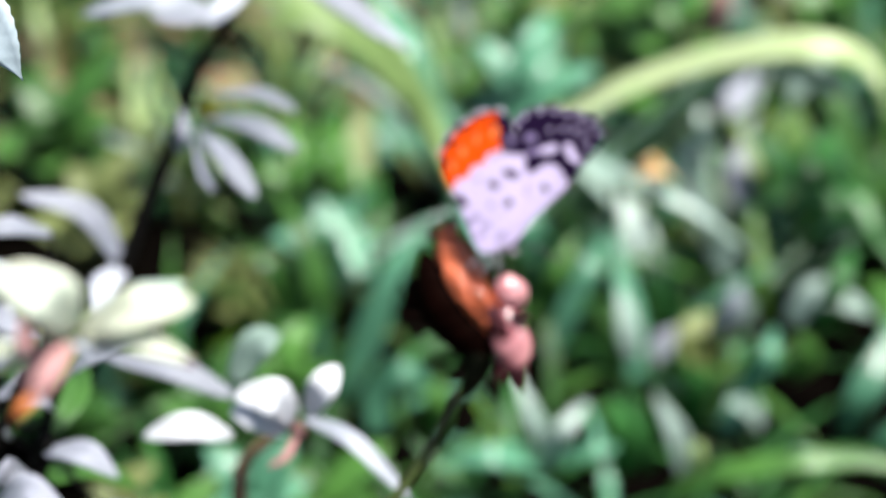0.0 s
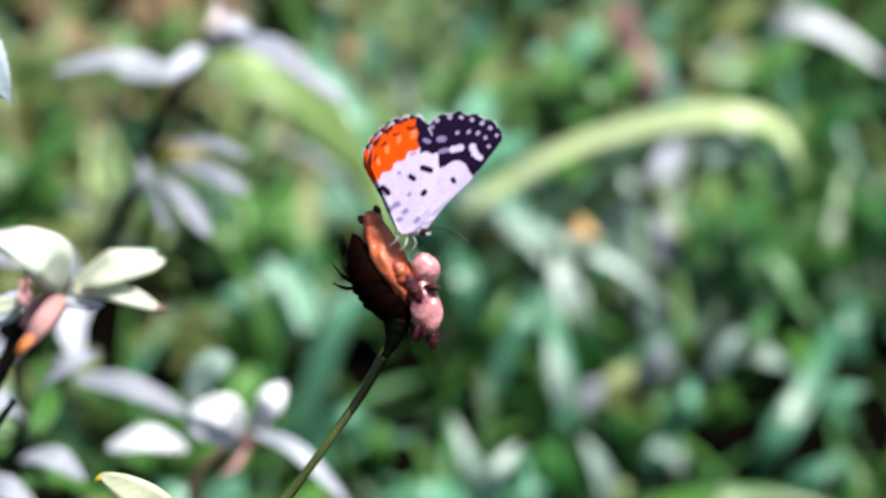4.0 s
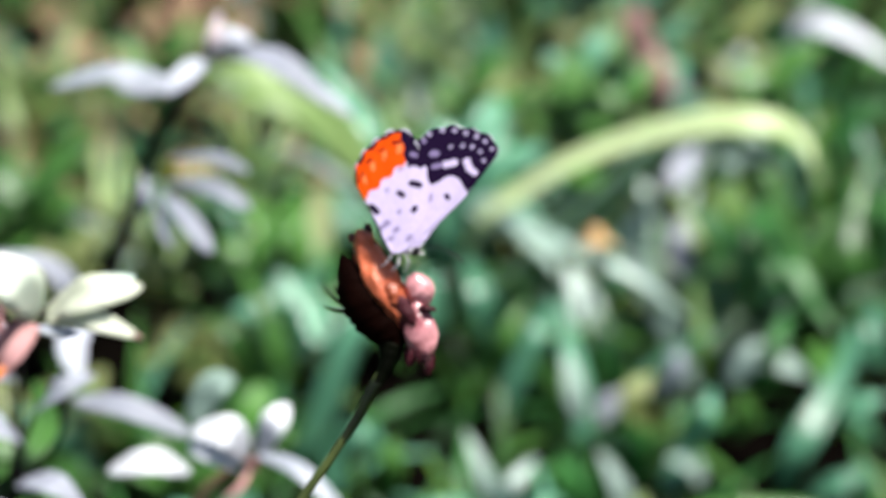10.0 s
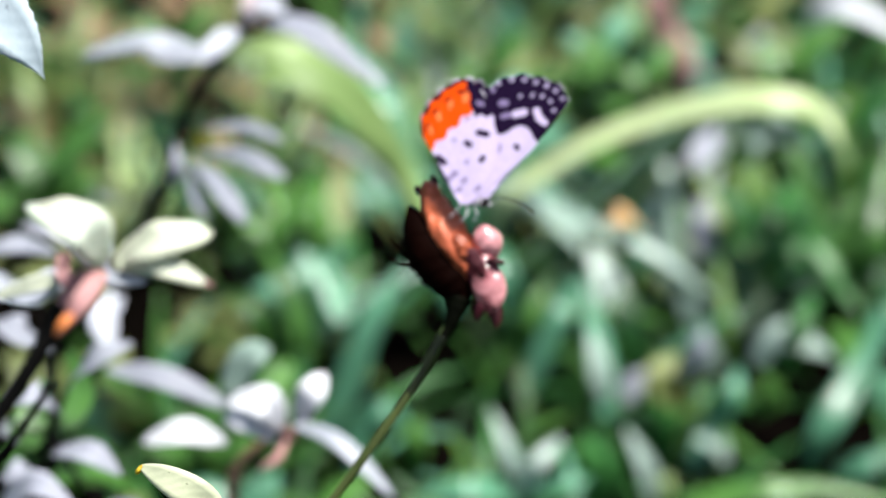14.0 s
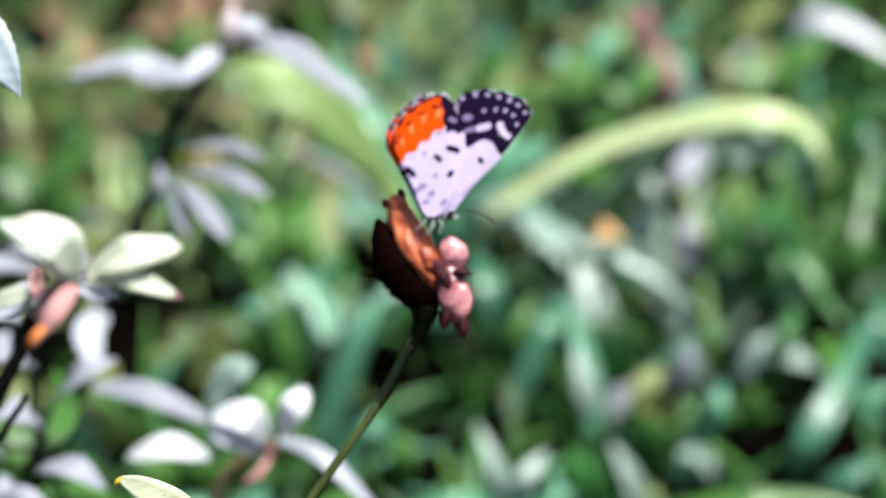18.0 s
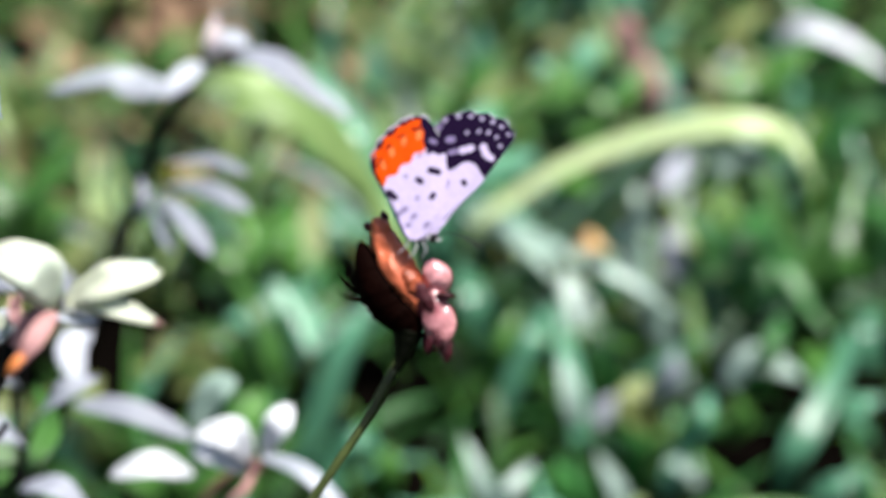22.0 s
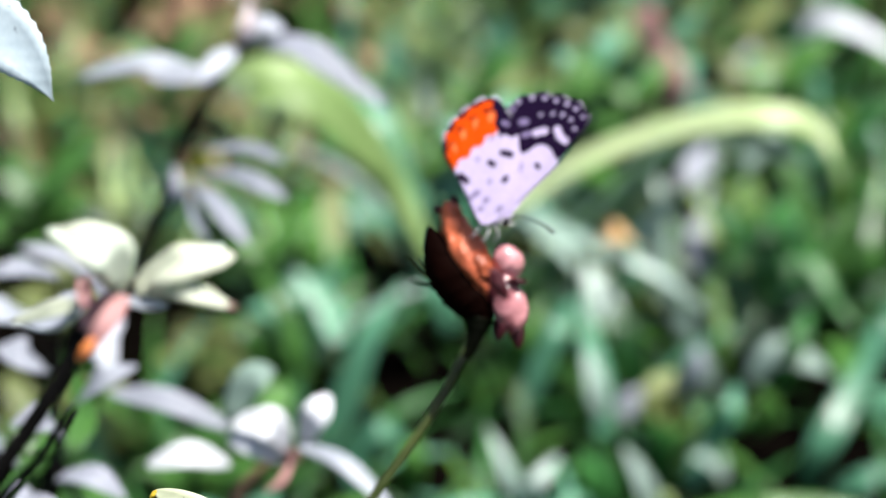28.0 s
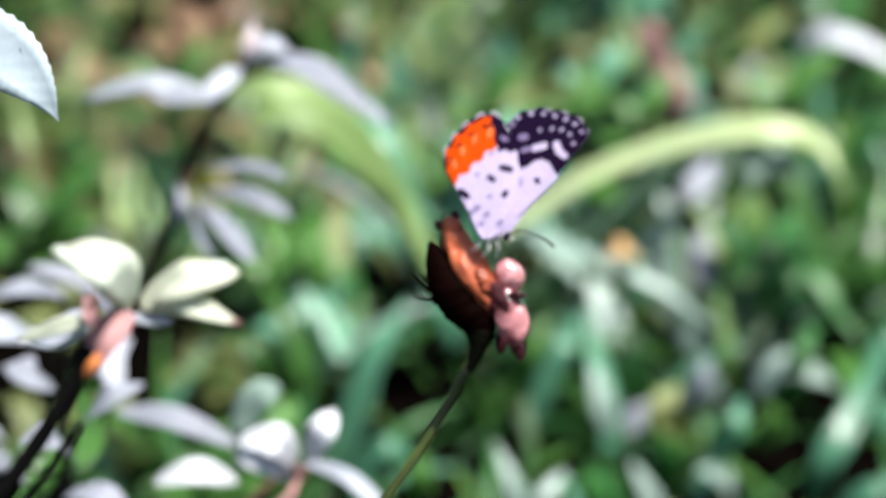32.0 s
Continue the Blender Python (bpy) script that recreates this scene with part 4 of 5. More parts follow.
tuft("grass_clump", -0.049, 0.375, "grass with broad upright teal-green blades", (
    ([(-0.0585, 0.3505, 0.0110), (-0.0499, 0.3557, 0.0365), (-0.0437, 0.3628, 0.0578), (-0.0341, 0.3775, 0.0705)], 0.0108, GRASS_BLUE),
    ([(-0.0446, 0.3355, 0.0110), (-0.0437, 0.3408, 0.0238), (-0.0365, 0.3423, 0.0323), (-0.0270, 0.3470, 0.0237)], 0.0115, GRASS_BLUE),
    ([(-0.0281, 0.3470, 0.0025), (-0.0260, 0.3431, 0.0195), (-0.0263, 0.3477, 0.0280)], 0.0106, GRASS),
    ([(-0.0676, 0.3839, 0.0195), (-0.0723, 0.3864, 0.0365), (-0.0801, 0.3954, 0.0493), (-0.0910, 0.4114, 0.0535)], 0.0093, GRASS),
    ([(-0.0582, 0.4034, 0.0280), (-0.0665, 0.4165, 0.0365), (-0.0785, 0.4251, 0.0450)], 0.0117, GRASS_BLUE),
    ([(-0.0809, 0.3895, 0.0195), (-0.0882, 0.3897, 0.0365), (-0.1004, 0.3945, 0.0408)], 0.0093, GRASS),
))
tuft("grass_rosette", 0.012, 0.357, "low star-shaped rosette of pale green blades", (
    ([(0.0120, 0.3305, 0.0110), (0.0074, 0.3258, 0.0280), (-0.0017, 0.3373, 0.0408)], 0.0064, GRASS_PALE),
    ([(0.0120, 0.3305, 0.0110), (0.0155, 0.3254, 0.0280), (0.0228, 0.3371, 0.0323)], 0.0063, GRASS_PALE),
    ([(0.0117, 0.3305, 0.0110), (0.0103, 0.3258, 0.0237), (0.0094, 0.3265, 0.0323)], 0.0064, GRASS_PALE),
    ([(0.0108, 0.3290, 0.0110), (-0.0049, 0.3143, 0.0237), (-0.0235, 0.3169, 0.0152)], 0.0092, GRASS_BLUE),
    ([(0.0127, 0.3293, 0.0110), (0.0244, 0.3216, 0.0237), (0.0336, 0.3263, 0.0237)], 0.0063, GRASS_BLUE),
))
tuft("grass_clump", 0.054, 0.357, "grass with a long teal blade arching over the ground", (
    ([(0.0499, 0.3194, 0.0110), (0.0648, 0.3117, 0.0280), (0.0855, 0.3099, 0.0365), (0.1094, 0.3153, 0.0365), (0.1371, 0.3147, 0.0323)], 0.0080, GRASS),
    ([(0.0555, 0.3315, 0.0110), (0.0510, 0.3295, 0.0280), (0.0429, 0.3327, 0.0408)], 0.0075, GRASS_PALE),
    ([(0.0351, 0.3369, 0.0025), (0.0344, 0.3330, 0.0237), (0.0285, 0.3368, 0.0365)], 0.0094, GRASS_DEEP),
    ([(0.0446, 0.3417, 0.0025), (0.0413, 0.3370, 0.0195), (0.0339, 0.3446, 0.0365)], 0.0086, GRASS_DEEP),
    ([(0.0555, 0.3315, 0.0110), (0.0575, 0.3313, 0.0195), (0.0599, 0.3338, 0.0237)], 0.0085, GRASS_LIME),
))
tuft("grass_clump", 0.116, 0.395, "grass with pale teal blades catching the light", (
    ([(0.1086, 0.3629, 0.0110), (0.1122, 0.3635, 0.0280), (0.1207, 0.3781, 0.0382), (0.1301, 0.3992, 0.0450), (0.1341, 0.4264, 0.0450)], 0.0110, GRASS_BLUE),
    ([(0.1257, 0.3935, 0.0195), (0.1333, 0.3878, 0.0323), (0.1447, 0.3886, 0.0365)], 0.0092, GRASS_BLUE),
    ([(0.0921, 0.4150, 0.0195), (0.0989, 0.4153, 0.0323), (0.1110, 0.4113, 0.0323), (0.1219, 0.4172, 0.0237)], 0.0107, GRASS_PALE),
    ([(0.1003, 0.4124, 0.0195), (0.1057, 0.4102, 0.0408), (0.1104, 0.4286, 0.0450)], 0.0090, GRASS_DEEP),
    ([(0.1418, 0.3620, 0.0110), (0.1338, 0.3594, 0.0237), (0.1297, 0.3643, 0.0152)], 0.0078, GRASS_BLUE),
))
tuft("grass_clump", 0.087, 0.461, "grass with a bright green upright blade among dull leaves", (
    ([(0.0828, 0.4204, 0.0152), (0.0798, 0.4202, 0.0323), (0.0785, 0.4304, 0.0408), (0.0765, 0.4410, 0.0493)], 0.0057, GRASS_BRIGHT),
    ([(0.0539, 0.4841, 0.0365), (0.0566, 0.4783, 0.0535), (0.0602, 0.4843, 0.0620)], 0.0119, GRASS_PALE),
    ([(0.0761, 0.4910, 0.0195), (0.0737, 0.5008, 0.0323), (0.0771, 0.5101, 0.0408)], 0.0101, MAUVE),
    ([(0.0728, 0.5509, 0.0280), (0.0757, 0.5618, 0.0365), (0.0817, 0.5742, 0.0408)], 0.0112, MAUVE),
    ([(0.0869, 0.5076, 0.0195), (0.0908, 0.5134, 0.0365), (0.0957, 0.5279, 0.0493)], 0.0231, GRASS_BRIGHT),
    ([(0.0678, 0.4385, 0.0152), (0.0847, 0.4428, 0.0195), (0.0994, 0.4568, 0.0280)], 0.0086, GRASS_DEEP),
))
tuft("grass_clump", 0.074, 0.392, "low grass with mixed green and bluish blades", (
    ([(0.0697, 0.3635, 0.0067), (0.0748, 0.3703, 0.0195), (0.0798, 0.3665, 0.0365), (0.0821, 0.3787, 0.0408)], 0.0094, GRASS_BLUE),
    ([(0.0643, 0.3760, 0.0025), (0.0690, 0.3740, 0.0152), (0.0696, 0.3745, 0.0280)], 0.0104, GRASS_LIME),
    ([(0.0615, 0.3885, 0.0110), (0.0557, 0.3872, 0.0280), (0.0624, 0.3970, 0.0323)], 0.0113, GRASS_OLIVE),
    ([(0.0659, 0.4163, 0.0110), (0.0708, 0.4145, 0.0237), (0.0731, 0.4190, 0.0323)], 0.0088, SILVER),
    ([(0.0562, 0.3711, 0.0025), (0.0585, 0.3676, 0.0195), (0.0533, 0.3651, 0.0323)], 0.0099, GRASS_DEEP),
    ([(0.0430, 0.3930, 0.0110), (0.0504, 0.3961, 0.0195), (0.0566, 0.3933, 0.0195)], 0.0090, MAUVE),
))
tuft("grass_clump", 0.137, 0.525, "dense deep green grass clump", (
    ([(0.1155, 0.4858, 0.0365), (0.1235, 0.4670, 0.0323), (0.1340, 0.4484, 0.0237)], 0.0084, GRASS_DEEP),
    ([(0.1350, 0.4627, 0.0408), (0.1372, 0.4743, 0.0620), (0.1434, 0.5009, 0.0790)], 0.0083, GRASS),
    ([(0.1311, 0.4715, 0.0280), (0.1313, 0.4774, 0.0450), (0.1347, 0.4871, 0.0578)], 0.0110, GRASS),
    ([(0.1238, 0.4762, 0.0195), (0.1103, 0.4753, 0.0365), (0.0999, 0.4877, 0.0365)], 0.0102, GRASS_DEEP),
    ([(0.1049, 0.4787, 0.0110), (0.1012, 0.4690, 0.0365), (0.0976, 0.4836, 0.0535)], 0.0110, GRASS_DEEP),
))
tuft("grass_clump", -0.005, 0.695, "faint pale green blades standing far back in the grass", (
    ([(-0.0615, 0.6330, 0.0195), (-0.0629, 0.6400, 0.0365), (-0.0630, 0.6544, 0.0535)], 0.0122, GRASS_BLUE),
    ([(-0.0192, 0.6618, 0.0195), (-0.0156, 0.6640, 0.0365), (-0.0139, 0.6725, 0.0535)], 0.0162, GRASS_BLUE),
    ([(0.0043, 0.6392, 0.0110), (0.0079, 0.6441, 0.0237), (0.0102, 0.6518, 0.0323)], 0.0170, GRASS_OLIVE),
    ([(0.0254, 0.6499, 0.0110), (0.0295, 0.6552, 0.0237), (0.0263, 0.6554, 0.0365)], 0.0161, GRASS_OLIVE),
    ([(0.1062, 0.6865, 0.0110), (0.1070, 0.7093, 0.0195), (0.1108, 0.7266, 0.0280)], 0.0141, MAUVE),
    ([(0.1319, 0.6987, 0.0110), (0.1312, 0.7007, 0.0237), (0.1257, 0.7118, 0.0323)], 0.0167, GRASS_OLIVE),
    ([(0.0895, 0.6954, 0.0025), (0.0763, 0.6886, 0.0195), (0.0722, 0.6931, 0.0323)], 0.0139, MAUVE),
))
tuft("grass_clump", 0.029, 0.506, "grass with soft pale teal blades leaning together", (
    ([(0.0421, 0.4498, 0.0110), (0.0361, 0.4545, 0.0280), (0.0286, 0.4651, 0.0365)], 0.0131, GRASS_PALE),
    ([(0.0029, 0.4430, 0.0110), (-0.0026, 0.4399, 0.0323), (-0.0110, 0.4592, 0.0408)], 0.0129, GRASS_BLUE),
    ([(0.0134, 0.5001, 0.0110), (0.0214, 0.4993, 0.0280), (0.0342, 0.5104, 0.0365)], 0.0106, GRASS_BLUE),
    ([(0.0460, 0.4915, 0.0110), (0.0517, 0.4932, 0.0237), (0.0485, 0.5062, 0.0323)], 0.0114, GRASS_BLUE),
    ([(0.0502, 0.5643, 0.0110), (0.0364, 0.5550, 0.0280), (0.0214, 0.5456, 0.0365)], 0.0136, GRASS),
    ([(-0.0195, 0.4478, 0.0110), (-0.0248, 0.4480, 0.0280), (-0.0345, 0.4536, 0.0365)], 0.0131, GRASS_BLUE),
))
tuft("grass_clump", 0.131, 0.376, "bushy grass with broad light green blades", (
    ([(0.1462, 0.4025, 0.0110), (0.1350, 0.3921, 0.0237), (0.1257, 0.3935, 0.0195)], 0.0089, GRASS_BLUE),
    ([(0.0922, 0.3936, 0.0110), (0.0966, 0.3895, 0.0237), (0.0915, 0.3903, 0.0323)], 0.0089, GRASS),
    ([(0.1183, 0.3617, 0.0110), (0.1285, 0.3579, 0.0195), (0.1406, 0.3633, 0.0195)], 0.0086, GRASS_BLUE),
    ([(0.0818, 0.3690, 0.0067), (0.0767, 0.3663, 0.0152), (0.0683, 0.3621, 0.0195)], 0.0087, GRASS_PALE),
    ([(0.1012, 0.3507, 0.0025), (0.0961, 0.3479, 0.0110), (0.0877, 0.3439, 0.0153)], 0.0077, GRASS_BLUE),
    ([(0.1240, 0.4496, 0.0195), (0.1291, 0.4336, 0.0195), (0.1261, 0.4157, 0.0152)], 0.0098, GRASS),
    ([(0.1485, 0.4369, 0.0195), (0.1447, 0.4399, 0.0323), (0.1482, 0.4593, 0.0365)], 0.0106, GRASS_BLUE),
))
tuft("grass_clump", -0.086, 0.540, "low green grass behind the dried flower", (
    ([(-0.0793, 0.4931, 0.0110), (-0.0834, 0.5032, 0.0237), (-0.0938, 0.5244, 0.0280)], 0.0126, GRASS),
    ([(-0.0715, 0.5045, 0.0110), (-0.0760, 0.5182, 0.0195), (-0.0731, 0.5339, 0.0280)], 0.0118, GRASS_OLIVE),
    ([(-0.0945, 0.5003, 0.0110), (-0.0992, 0.5138, 0.0195), (-0.1083, 0.5249, 0.0237)], 0.0118, GRASS),
    ([(-0.0834, 0.5559, 0.0025), (-0.0880, 0.5517, 0.0152), (-0.0941, 0.5584, 0.0237)], 0.0133, GRASS_DEEP),
    ([(-0.0647, 0.5160, 0.0110), (-0.0650, 0.5255, 0.0195), (-0.0715, 0.5374, 0.0237)], 0.0110, GRASS_BLUE),
    ([(-0.0824, 0.4827, 0.0110), (-0.0734, 0.4831, 0.0195), (-0.0628, 0.4900, 0.0195)], 0.0105, GRASS),
))
tuft("pale_leaf_plant", 0.17, 0.75, "plant with a broad greyish-white leaf hanging over grass", (
    ([(0.1323, 0.6922, 0.0229), (0.1354, 0.6872, 0.0550), (0.1544, 0.6779, 0.0571), (0.1824, 0.6622, 0.0468)], 0.014, WHITE),
    ([(0.1441, 0.6892, 0.0164), (0.1303, 0.6868, 0.0340), (0.1126, 0.6774, 0.0392), (0.1051, 0.6597, 0.0285)], 0.012, GRASS_BLUE),
), "plant")

# dead matter
dead = thing("dead_stalk", foot_at(0.062, 0.62), "pinkish brown dead stalk standing in the grass", "stalk")
add_part("stem", tube([Vector(dead.location) - Vector((0, 0, 0.005)), (0.0625, 0.5917, 0.0542), (0.0571, 0.5997, 0.0692), (0.0478, 0.6086, 0.0861)], [0.007, 0.0068, 0.0065, 0.005], 24, 10, 0.4), PINK_LITTER, dead)
add_part("sheath", leaf([(0.0628, 0.5905, 0.0500), (0.0640, 0.5890, 0.0640), (0.0600, 0.5950, 0.0760)], 0.011, face=(0.2, -0.8, 0.5), shape="ovate", fold=0.5, wave=0.2, seed=9), PINK_BRACT, dead, "torn pink sheath round the stalk")
add_part("sheath", leaf([(0.0570, 0.5990, 0.0690), (0.0530, 0.6000, 0.0800), (0.0450, 0.6080, 0.0880)], 0.009, face=(-0.3, -0.8, 0.5), shape="ovate", fold=0.5, wave=0.2, seed=10), PINK_LITTER, dead)
# height and place chosen so that the leaf shows from the camera
fallen = thing("fallen_leaf", (0.0371, 0.4191, 0.0730), "curled orange dead leaf raised among grass blades to fit the camera's view", "leaf")
add_part("blade", leaf([(0.0316, 0.4271, 0.0630), (0.0371, 0.4191, 0.0730), (0.0461, 0.4311, 0.0630)], 0.0085, face=(0, -0.5, 0.86), shape="ovate", fold=0.3, curl=0.3, wave=0.2, seed=4), ORANGE_LITTER, fallen)
add_part("leaf_stalk", tube([(0.0461, 0.4311, 0.0630), (0.0501, 0.4341, 0.0590), (0.0531, 0.4371, 0.0510)], [0.0008, 0.0007, 0.0006], 8, 6), LITTER, fallen)


def herb(x, y, size, mat, label, seed, tall=0.06):
    """A small herb: a stem with opposite oval leaves."""
    rnd = random.Random(seed)
    root = thing("herb", foot_at(x, y), label, "herb", "small herbs in the grass")
    base = Vector(root.location)
    lean = Vector((rnd.uniform(-0.3, 0.3), rnd.uniform(-0.3, 0.1), 1))
    top = base + lean * tall
    add_part("stem", tube([base - Vector((0, 0, 0.004)), base.lerp(top, 0.5) + Vector((0.003, 0, 0)), top], [0.0012, 0.001, 0.0006], 10, 6), STEM, root)
    for k in range(9):
        f = 0.35 + 0.65 * k / 8
        p = base.lerp(top, f)
        a = k * 2.4 + rnd.random()
        d = Vector((math.cos(a), math.sin(a), 0.25 + 0.5 * f)) * size * rnd.uniform(0.7, 1.2)
        add_part("leaf", leaf([p, p + d * 0.5 + Vector((0, 0, size * 0.15)), p + d], size * 0.55, face=(0, -0.3, 1), shape="ovate", fold=0.2, wave=0.1, seed=seed + k, segs=8), mat, root)


def herbs():
    rnd = random.Random(5)
    for k in range(70):
        x, y = rnd.uniform(-0.36, 0.3), rnd.uniform(0.3, 1.0)
        pick = rnd.random()
        if y < 0.48 and abs(x) < 0.07:
            continue
        if x < -0.06 and y > 0.45 and pick > 0.3:
            herb(x, y, rnd.uniform(0.014, 0.028), GRASS_OLIVE, "small herb with dull olive leaves", k * 13, rnd.uniform(0.02, 0.05))
            continue
        if x > 0.1:
            herb(x, y, rnd.uniform(0.014, 0.028), GRASS_DEEP, "small herb with deep green leaves", k * 13, rnd.uniform(0.03, 0.06))
            continue
        if pick < 0.45:
            herb(x, y, rnd.uniform(0.018, 0.03), GRASS, "small herb with oval mid-green leaves", k * 13, rnd.uniform(0.03, 0.07))
        elif pick < 0.75:
            herb(x, y, rnd.uniform(0.016, 0.026), GRASS_BLUE, "small herb with oval blue-green leaves", k * 13, rnd.uniform(0.03, 0.07))
        elif y > 0.66:
            herb(x, y, rnd.uniform(0.014, 0.022), GRASS_OLIVE, "small herb with dull olive leaves", k * 13, rnd.uniform(0.03, 0.06))


def more_herbs():
    """Pale herbs between the arching grass and the soil, and dusty ones under the shrubs."""
    rnd = random.Random(77)
    for k in range(34):
        x, y = rnd.uniform(-0.02, 0.13), rnd.uniform(0.56, 1.05)
        mat, label = ((GRASS, "small herb with oval mid-green leaves"), (GRASS_BLUE, "small herb with oval blue-green leaves"), (GRASS_OLIVE, "small herb with dull olive leaves"))[k % 3]
        herb(x, y, rnd.uniform(0.014, 0.026), mat, label, 700 + k * 11, rnd.uniform(0.03, 0.07))
    for k in range(22):
        x, y = rnd.uniform(-0.23, -0.05), rnd.uniform(0.18, 0.46)
        mat, label = ((GRASS_OLIVE, "small herb with dull olive leaves"), (GRASS, "small herb with oval mid-green leaves"), (GRASS, "small herb with oval mid-green leaves"), (GRASS_BLUE, "small herb with oval blue-green leaves"))[k % 4]
        herb(x, y, rnd.uniform(0.014, 0.024), mat, label, 900 + k * 11, rnd.uniform(0.02, 0.045))


herbs()
more_herbs()


def blade_mesh(seed, mat):
    """One curved blade, 1 m long at scale 1, leaning towards +x."""
    rnd = random.Random(seed)
    bend, twist = rnd.uniform(0.25, 0.95), rnd.uniform(-0.25, 0.25)
    pts = [(bend * f ** 1.8 * 0.9, twist * f * f, f * (1 - 0.45 * bend * f)) for f in (0, 0.25, 0.5, 0.75, 1.0)]
    me = leaf(pts, rnd.uniform(0.042, 0.08), face=(-0.8, 0, 0.6), shape="blade", fold=0.3, wave=0.05, thick=0.004, segs=9, seed=seed, name="blade")
    me.materials.append(mat)
    return me


# spots without clumps, placed under the dark gaps that the camera sees
BARE = ((0.111, 0.416), (0.095, 0.397), (0.134, 0.414), (0.033, 0.383), (-0.013, 0.387), (-0.044, 0.422))


def bare_soil(x, y):
    return any(abs(x - a) < 0.015 and -0.045 < y - b < 0.025 for a, b in BARE)


def grass_field():
    """Clumps of blades over the ground, each blade a piece of its clump."""
    rnd = random.Random(11)
    mixed = [blade_mesh(k, m) for k, m in enumerate([GRASS] * 5 + [GRASS_BLUE] * 5 + [GRASS_LIME] * 4 + [GRASS_OLIVE] * 2 + [GRASS_PALE] * 2)]
    dull = [blade_mesh(k + 40, m) for k, m in enumerate([GRASS_OLIVE] * 8 + [GRASS] * 5 + [LITTER])]
    deep = [blade_mesh(k + 80, m) for k, m in enumerate([GRASS_DEEP] * 6 + [GRASS] * 4 + [GRASS_BLUE] * 2 + [GRASS_LIME])]
    back = [blade_mesh(k + 160, m) for k, m in enumerate([GRASS_OLIVE] * 4 + [GRASS_DEEP] * 5 + [GRASS] * 3)]
    far = []
    for k in range(560):
        x, y = rnd.uniform(-0.5, 0.45), 0.2 + 1.1 * rnd.random() ** 1.1
        if abs(x + 0.03) > 0.15 + 0.36 * y:
            continue
        if y < 0.42 and rnd.random() < 0.35 or (-0.02 < x < 0.02 and y < 0.37) or math.hypot(x - 0.085, y - 0.33) < 0.035 or bare_soil(x, y):
            continue
        if x < -0.05 - 0.25 * rnd.random() and y > 0.4:
            if rnd.random() < 0.5:
                continue
            kinds, label = dull, "clump of dull olive grass blades"
        elif y > 0.8:
            kinds, label = back, ""
        elif x > 0.08 + 0.06 * rnd.random() or y < 0.44:
            kinds, label = deep, "clump of deep green grass blades"
        else:
            kinds, label = mixed, "clump of mixed green grass blades"
        place = Vector(foot_at(x, y))
        root = None if y > 0.66 else thing("grass_clump", place, label, "grass", "broad-leaved grass clumps")
        for j in range(rnd.randint(7, 11)):
            size = rnd.uniform(0.035, 0.09) * min(1.0, 0.55 + y)
            if y < 0.3:
                size *= 0.6
            mesh = rnd.choice(kinds)
            at = Vector((rnd.uniform(-0.012, 0.012), rnd.uniform(-0.012, 0.012), -0.003))
            turn = Euler((rnd.uniform(-0.25, 0.25), rnd.uniform(-0.1, 0.5), rnd.uniform(0, 6.28)))
            if root is None:
                far.append((mesh, Matrix.LocRotScale(place + at, turn, (size, size, size))))
                continue
            ob = add_part("blade", mesh, None, root, at=at)
            ob.rotation_euler = turn
            ob.scale = (size, size, size)
    joined(far, "back_grass", "mixed olive and green grass standing farther back")


def joined(pieces, name, label):
    """One object of kind stuff out of many placed blades."""
    verts, faces, slots, mats = [], [], [], []
    for mesh, m in pieces:
        mat = mesh.materials[0]
        if mat not in mats:
            mats.append(mat)
        first = len(verts)
        verts += [m @ v.co for v in mesh.vertices]
        faces += [tuple(first + v for v in p.vertices) for p in mesh.polygons]
        slots += [mats.index(mat)] * len(mesh.polygons)
    ob = new(name, smooth_mesh(name, verts, faces))
    for mat in mats:
        ob.data.materials.append(mat)
    ob.data.polygons.foreach_set("material_index", slots)
    tagged(ob, label, "grass", kind="stuff")


def under_grass():
    """Short dark blades that fill the ground between the taller clumps."""
    rnd = random.Random(31)
    low = [blade_mesh(k + 120, m) for k, m in enumerate([GRASS_DEEP] * 7 + [GRASS] * 3 + [GRASS_BLUE] + [GRASS_BRIGHT])]
    for k in range(55):
        x, y = rnd.uniform(-0.1, 0.19), rnd.uniform(0.27, 0.52)
        if bare_soil(x, y):
            continue
        root = thing("grass_clump", foot_at(x, y), "short dark green grass low on the soil", "grass", "broad-leaved grass clumps")
        for j in range(rnd.randint(6, 8)):
            size = rnd.uniform(0.025, 0.06)
            ob = add_part("blade", rnd.choice(low), None, root, at=(rnd.uniform(-0.01, 0.01), rnd.uniform(-0.01, 0.01), -0.003))
            ob.rotation_euler = (rnd.uniform(-0.25, 0.25), rnd.uniform(0, 0.7), rnd.uniform(0, 6.28))
            ob.scale = (size, size * 1.3, size)


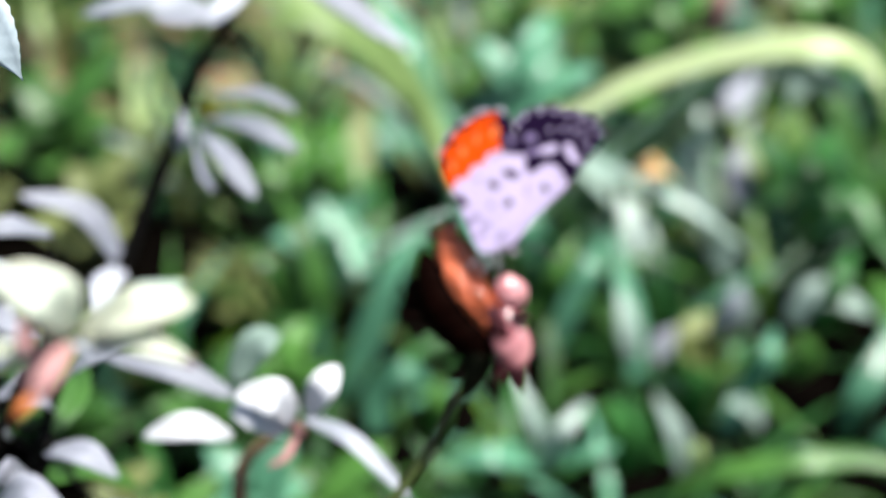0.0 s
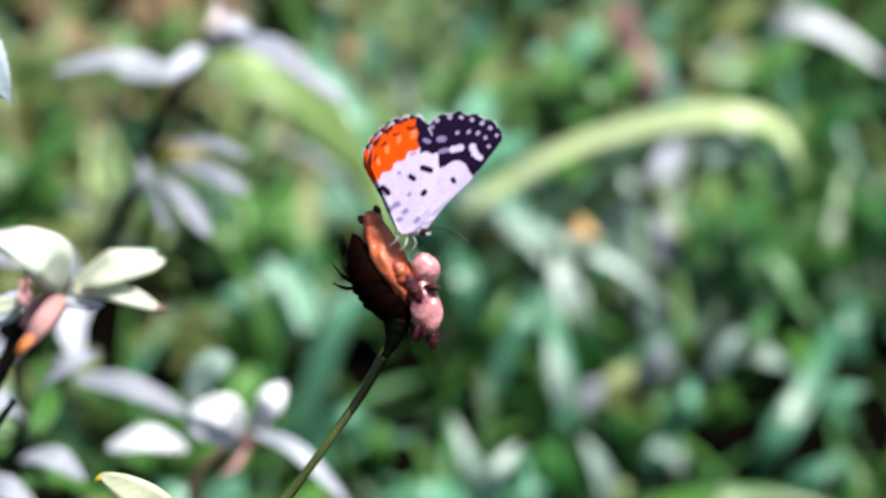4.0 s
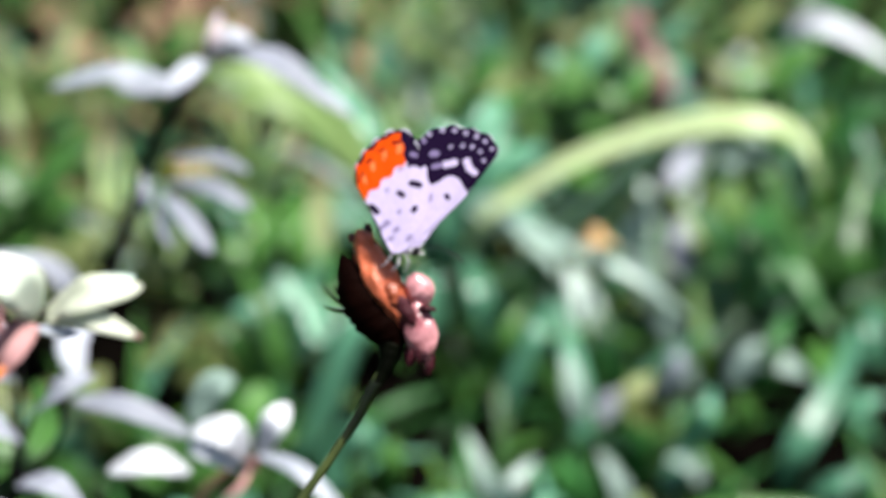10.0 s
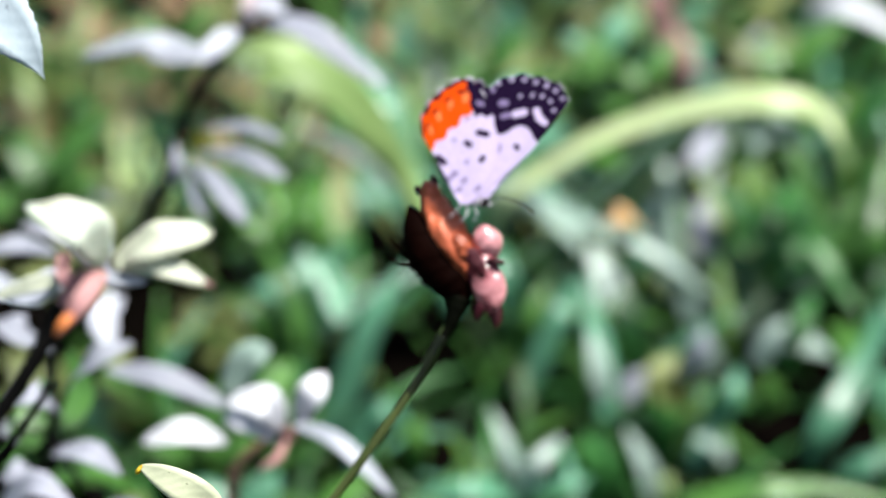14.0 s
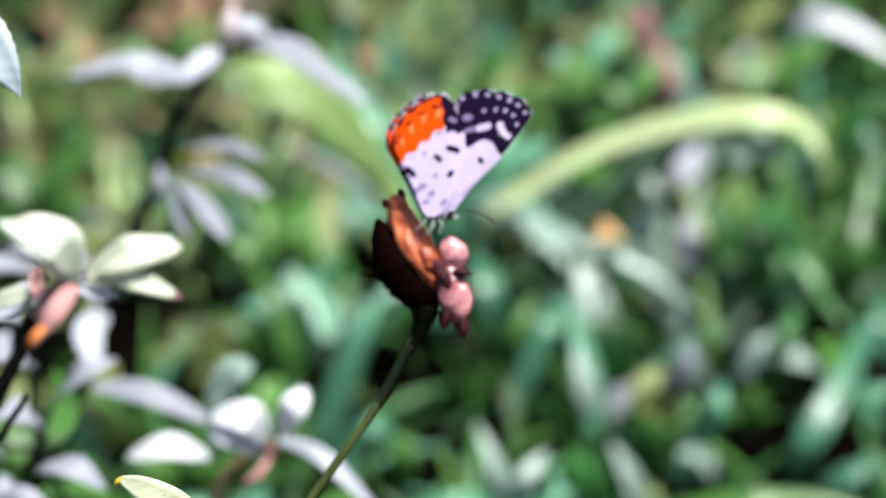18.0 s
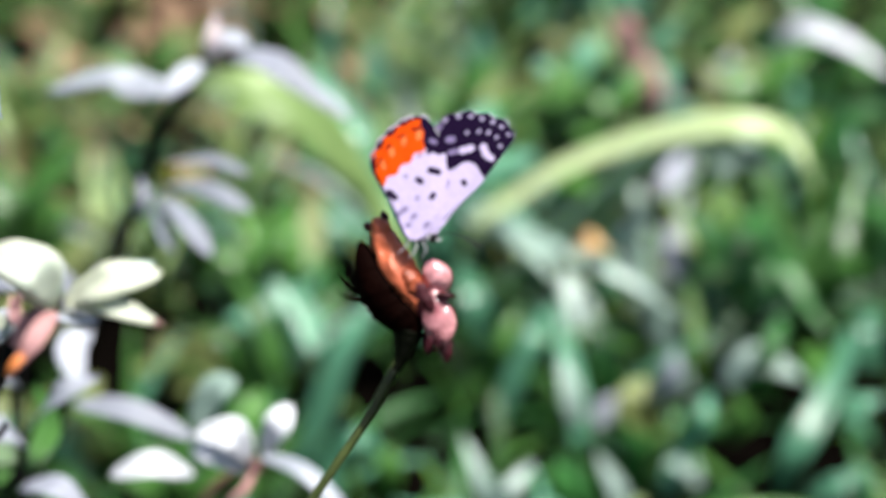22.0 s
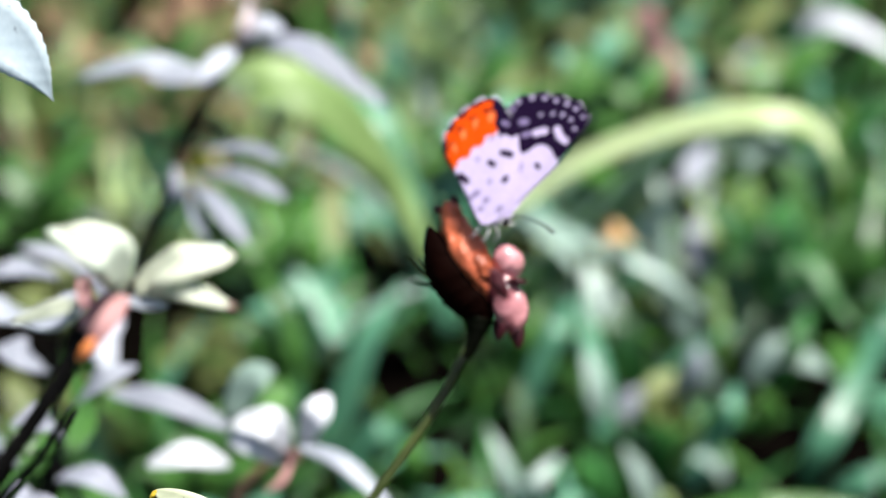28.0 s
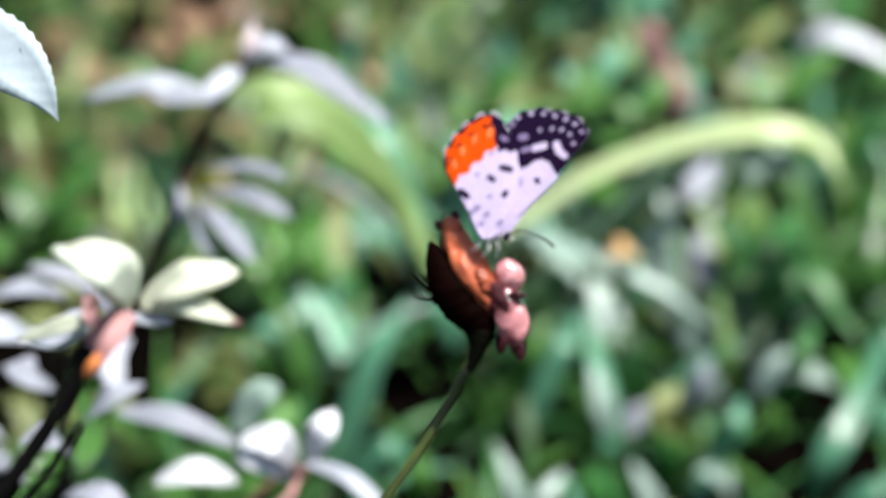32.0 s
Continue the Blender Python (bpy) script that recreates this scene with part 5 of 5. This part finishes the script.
def far_grass():
    """Grass farther off, and round the place."""
    rnd = random.Random(12)
    verts, faces = [], []
    for k in range(15000):
        r = 0.25 + 3.4 * rnd.random() ** 1.4
        a = rnd.uniform(0, 2 * math.pi)
        x, y = r * math.sin(a), 0.35 + r * math.cos(a)
        if abs(x + 0.03) < 0.15 + 0.36 * y and 0 < y < 0.95 or (abs(x + 0.03) < 0.2 and -0.45 < y < 0.35):
            continue
        h, w, d = rnd.uniform(0.06, 0.16), rnd.uniform(0.003, 0.006), rnd.uniform(0, 6.28)
        lean = rnd.uniform(0.1, 0.7) * h
        o = Vector((x, y, ground_height(x, y) - 0.003))
        along, side = Vector((math.cos(d), math.sin(d), 0)), Vector((-math.sin(d), math.cos(d), 0))
        i0 = len(verts)
        for f, ww in ((0, 0.7), (0.4, 1.0), (0.75, 0.7), (1.0, 0.05)):
            c = o + along * lean * f ** 2 + Vector((0, 0, h * f * (1 - 0.25 * f)))
            verts += [c - side * w * ww, c + Vector((0, 0, -0.3 * w * ww)), c + side * w * ww]
        for i in range(3):
            for j in range(2):
                q = i0 + i * 3 + j
                faces.append((q, q + 1, q + 4, q + 3))
    ob = new("grass", smooth_mesh("grass", verts, faces))
    ob.data.materials.append(GRASS)
    tagged(ob, "rough green grass covering the ground all round", "grass", kind="stuff")


def litter():
    """Dead leaves lying on the soil."""
    rnd = random.Random(21)
    for k in range(200):
        x, y = (rnd.uniform(-0.42, -0.06), rnd.uniform(0.55, 1.1)) if k % 9 else (rnd.uniform(-0.3, 0.25), rnd.uniform(0.7, 1.15))
        s = rnd.uniform(0.018, 0.045)
        z = ground_height(x, y) + 0.004
        a = rnd.uniform(0, 6.28)
        d = Vector((math.cos(a), math.sin(a), 0)) * s
        o = Vector((x, y, z))
        ob = thing("dead_leaf", (x, y, z), "dry brown dead leaf lying on the soil", "leaf", "dead leaves on the ground")
        add_part("blade", leaf([o - d * 0.5, o + Vector((0, 0, 0.004)), o + d * 0.5], s * 0.5, face=(0, 0, 1), shape="ovate", fold=0.25, curl=0.2, wave=0.2, seed=k, segs=8), LITTER, ob)
        add_part("leaf_stalk", tube([o - d * 0.48, o - d * 0.62 + Vector((0, 0, 0.002)), o - d * 0.8], [0.0007, 0.0006, 0.0008], 5, 6), LITTER, ob)


grass_field()
under_grass()
far_grass()
litter()

# ---------------------------------------------------------------- what moves


def motions():
    """The butterfly rubs its hindwings against each other: one swings forward as the other swings back."""
    rub = ((0, 0), (0.5, -3), (1, -3.5), (1.5, 1), (2, 4.5), (2.5, 0), (3, -3), (3.5, -1), (4.5, 2), (5.5, -3), (6, 1), (6.5, 1), (7, -3), (7.5, -2), (8, 1), (8.5, 1), (9, -2.5), (9.5, -1),
           (10, -2), (10.5, 1), (11, 1.5), (11.5, -2), (12, -4), (12.5, 3.5), (13, 5), (13.5, 1), (14, -3.5), (14.5, -3), (15.5, 1), (16.5, -4), (17, 0), (17.5, 2), (18, 1.5), (18.5, -3), (19, -3),
           (19.5, 1), (20, 5), (20.5, 3), (21, -5), (21.5, -2), (22, 0), (22.5, 1), (23, -1), (23.5, -4), (24, -4), (24.5, 1), (25, 5), (25.5, 0), (26, -5), (26.5, -3), (27.5, 1), (28.5, -2), (29, -1),
           (29.5, -2), (30, -3), (30.5, -3), (31, -2), (31.5, 0), (32, -1))
    for ob, sign, rest in ((hind_a, -1, -5.0), (hind_b, 1.2, -2.4)):
        x, y, z = ob.location
        walk(ob, [(t, pose(x, y, z, 0, 0, rest + sign * a)) for t, a in rub])


motions()
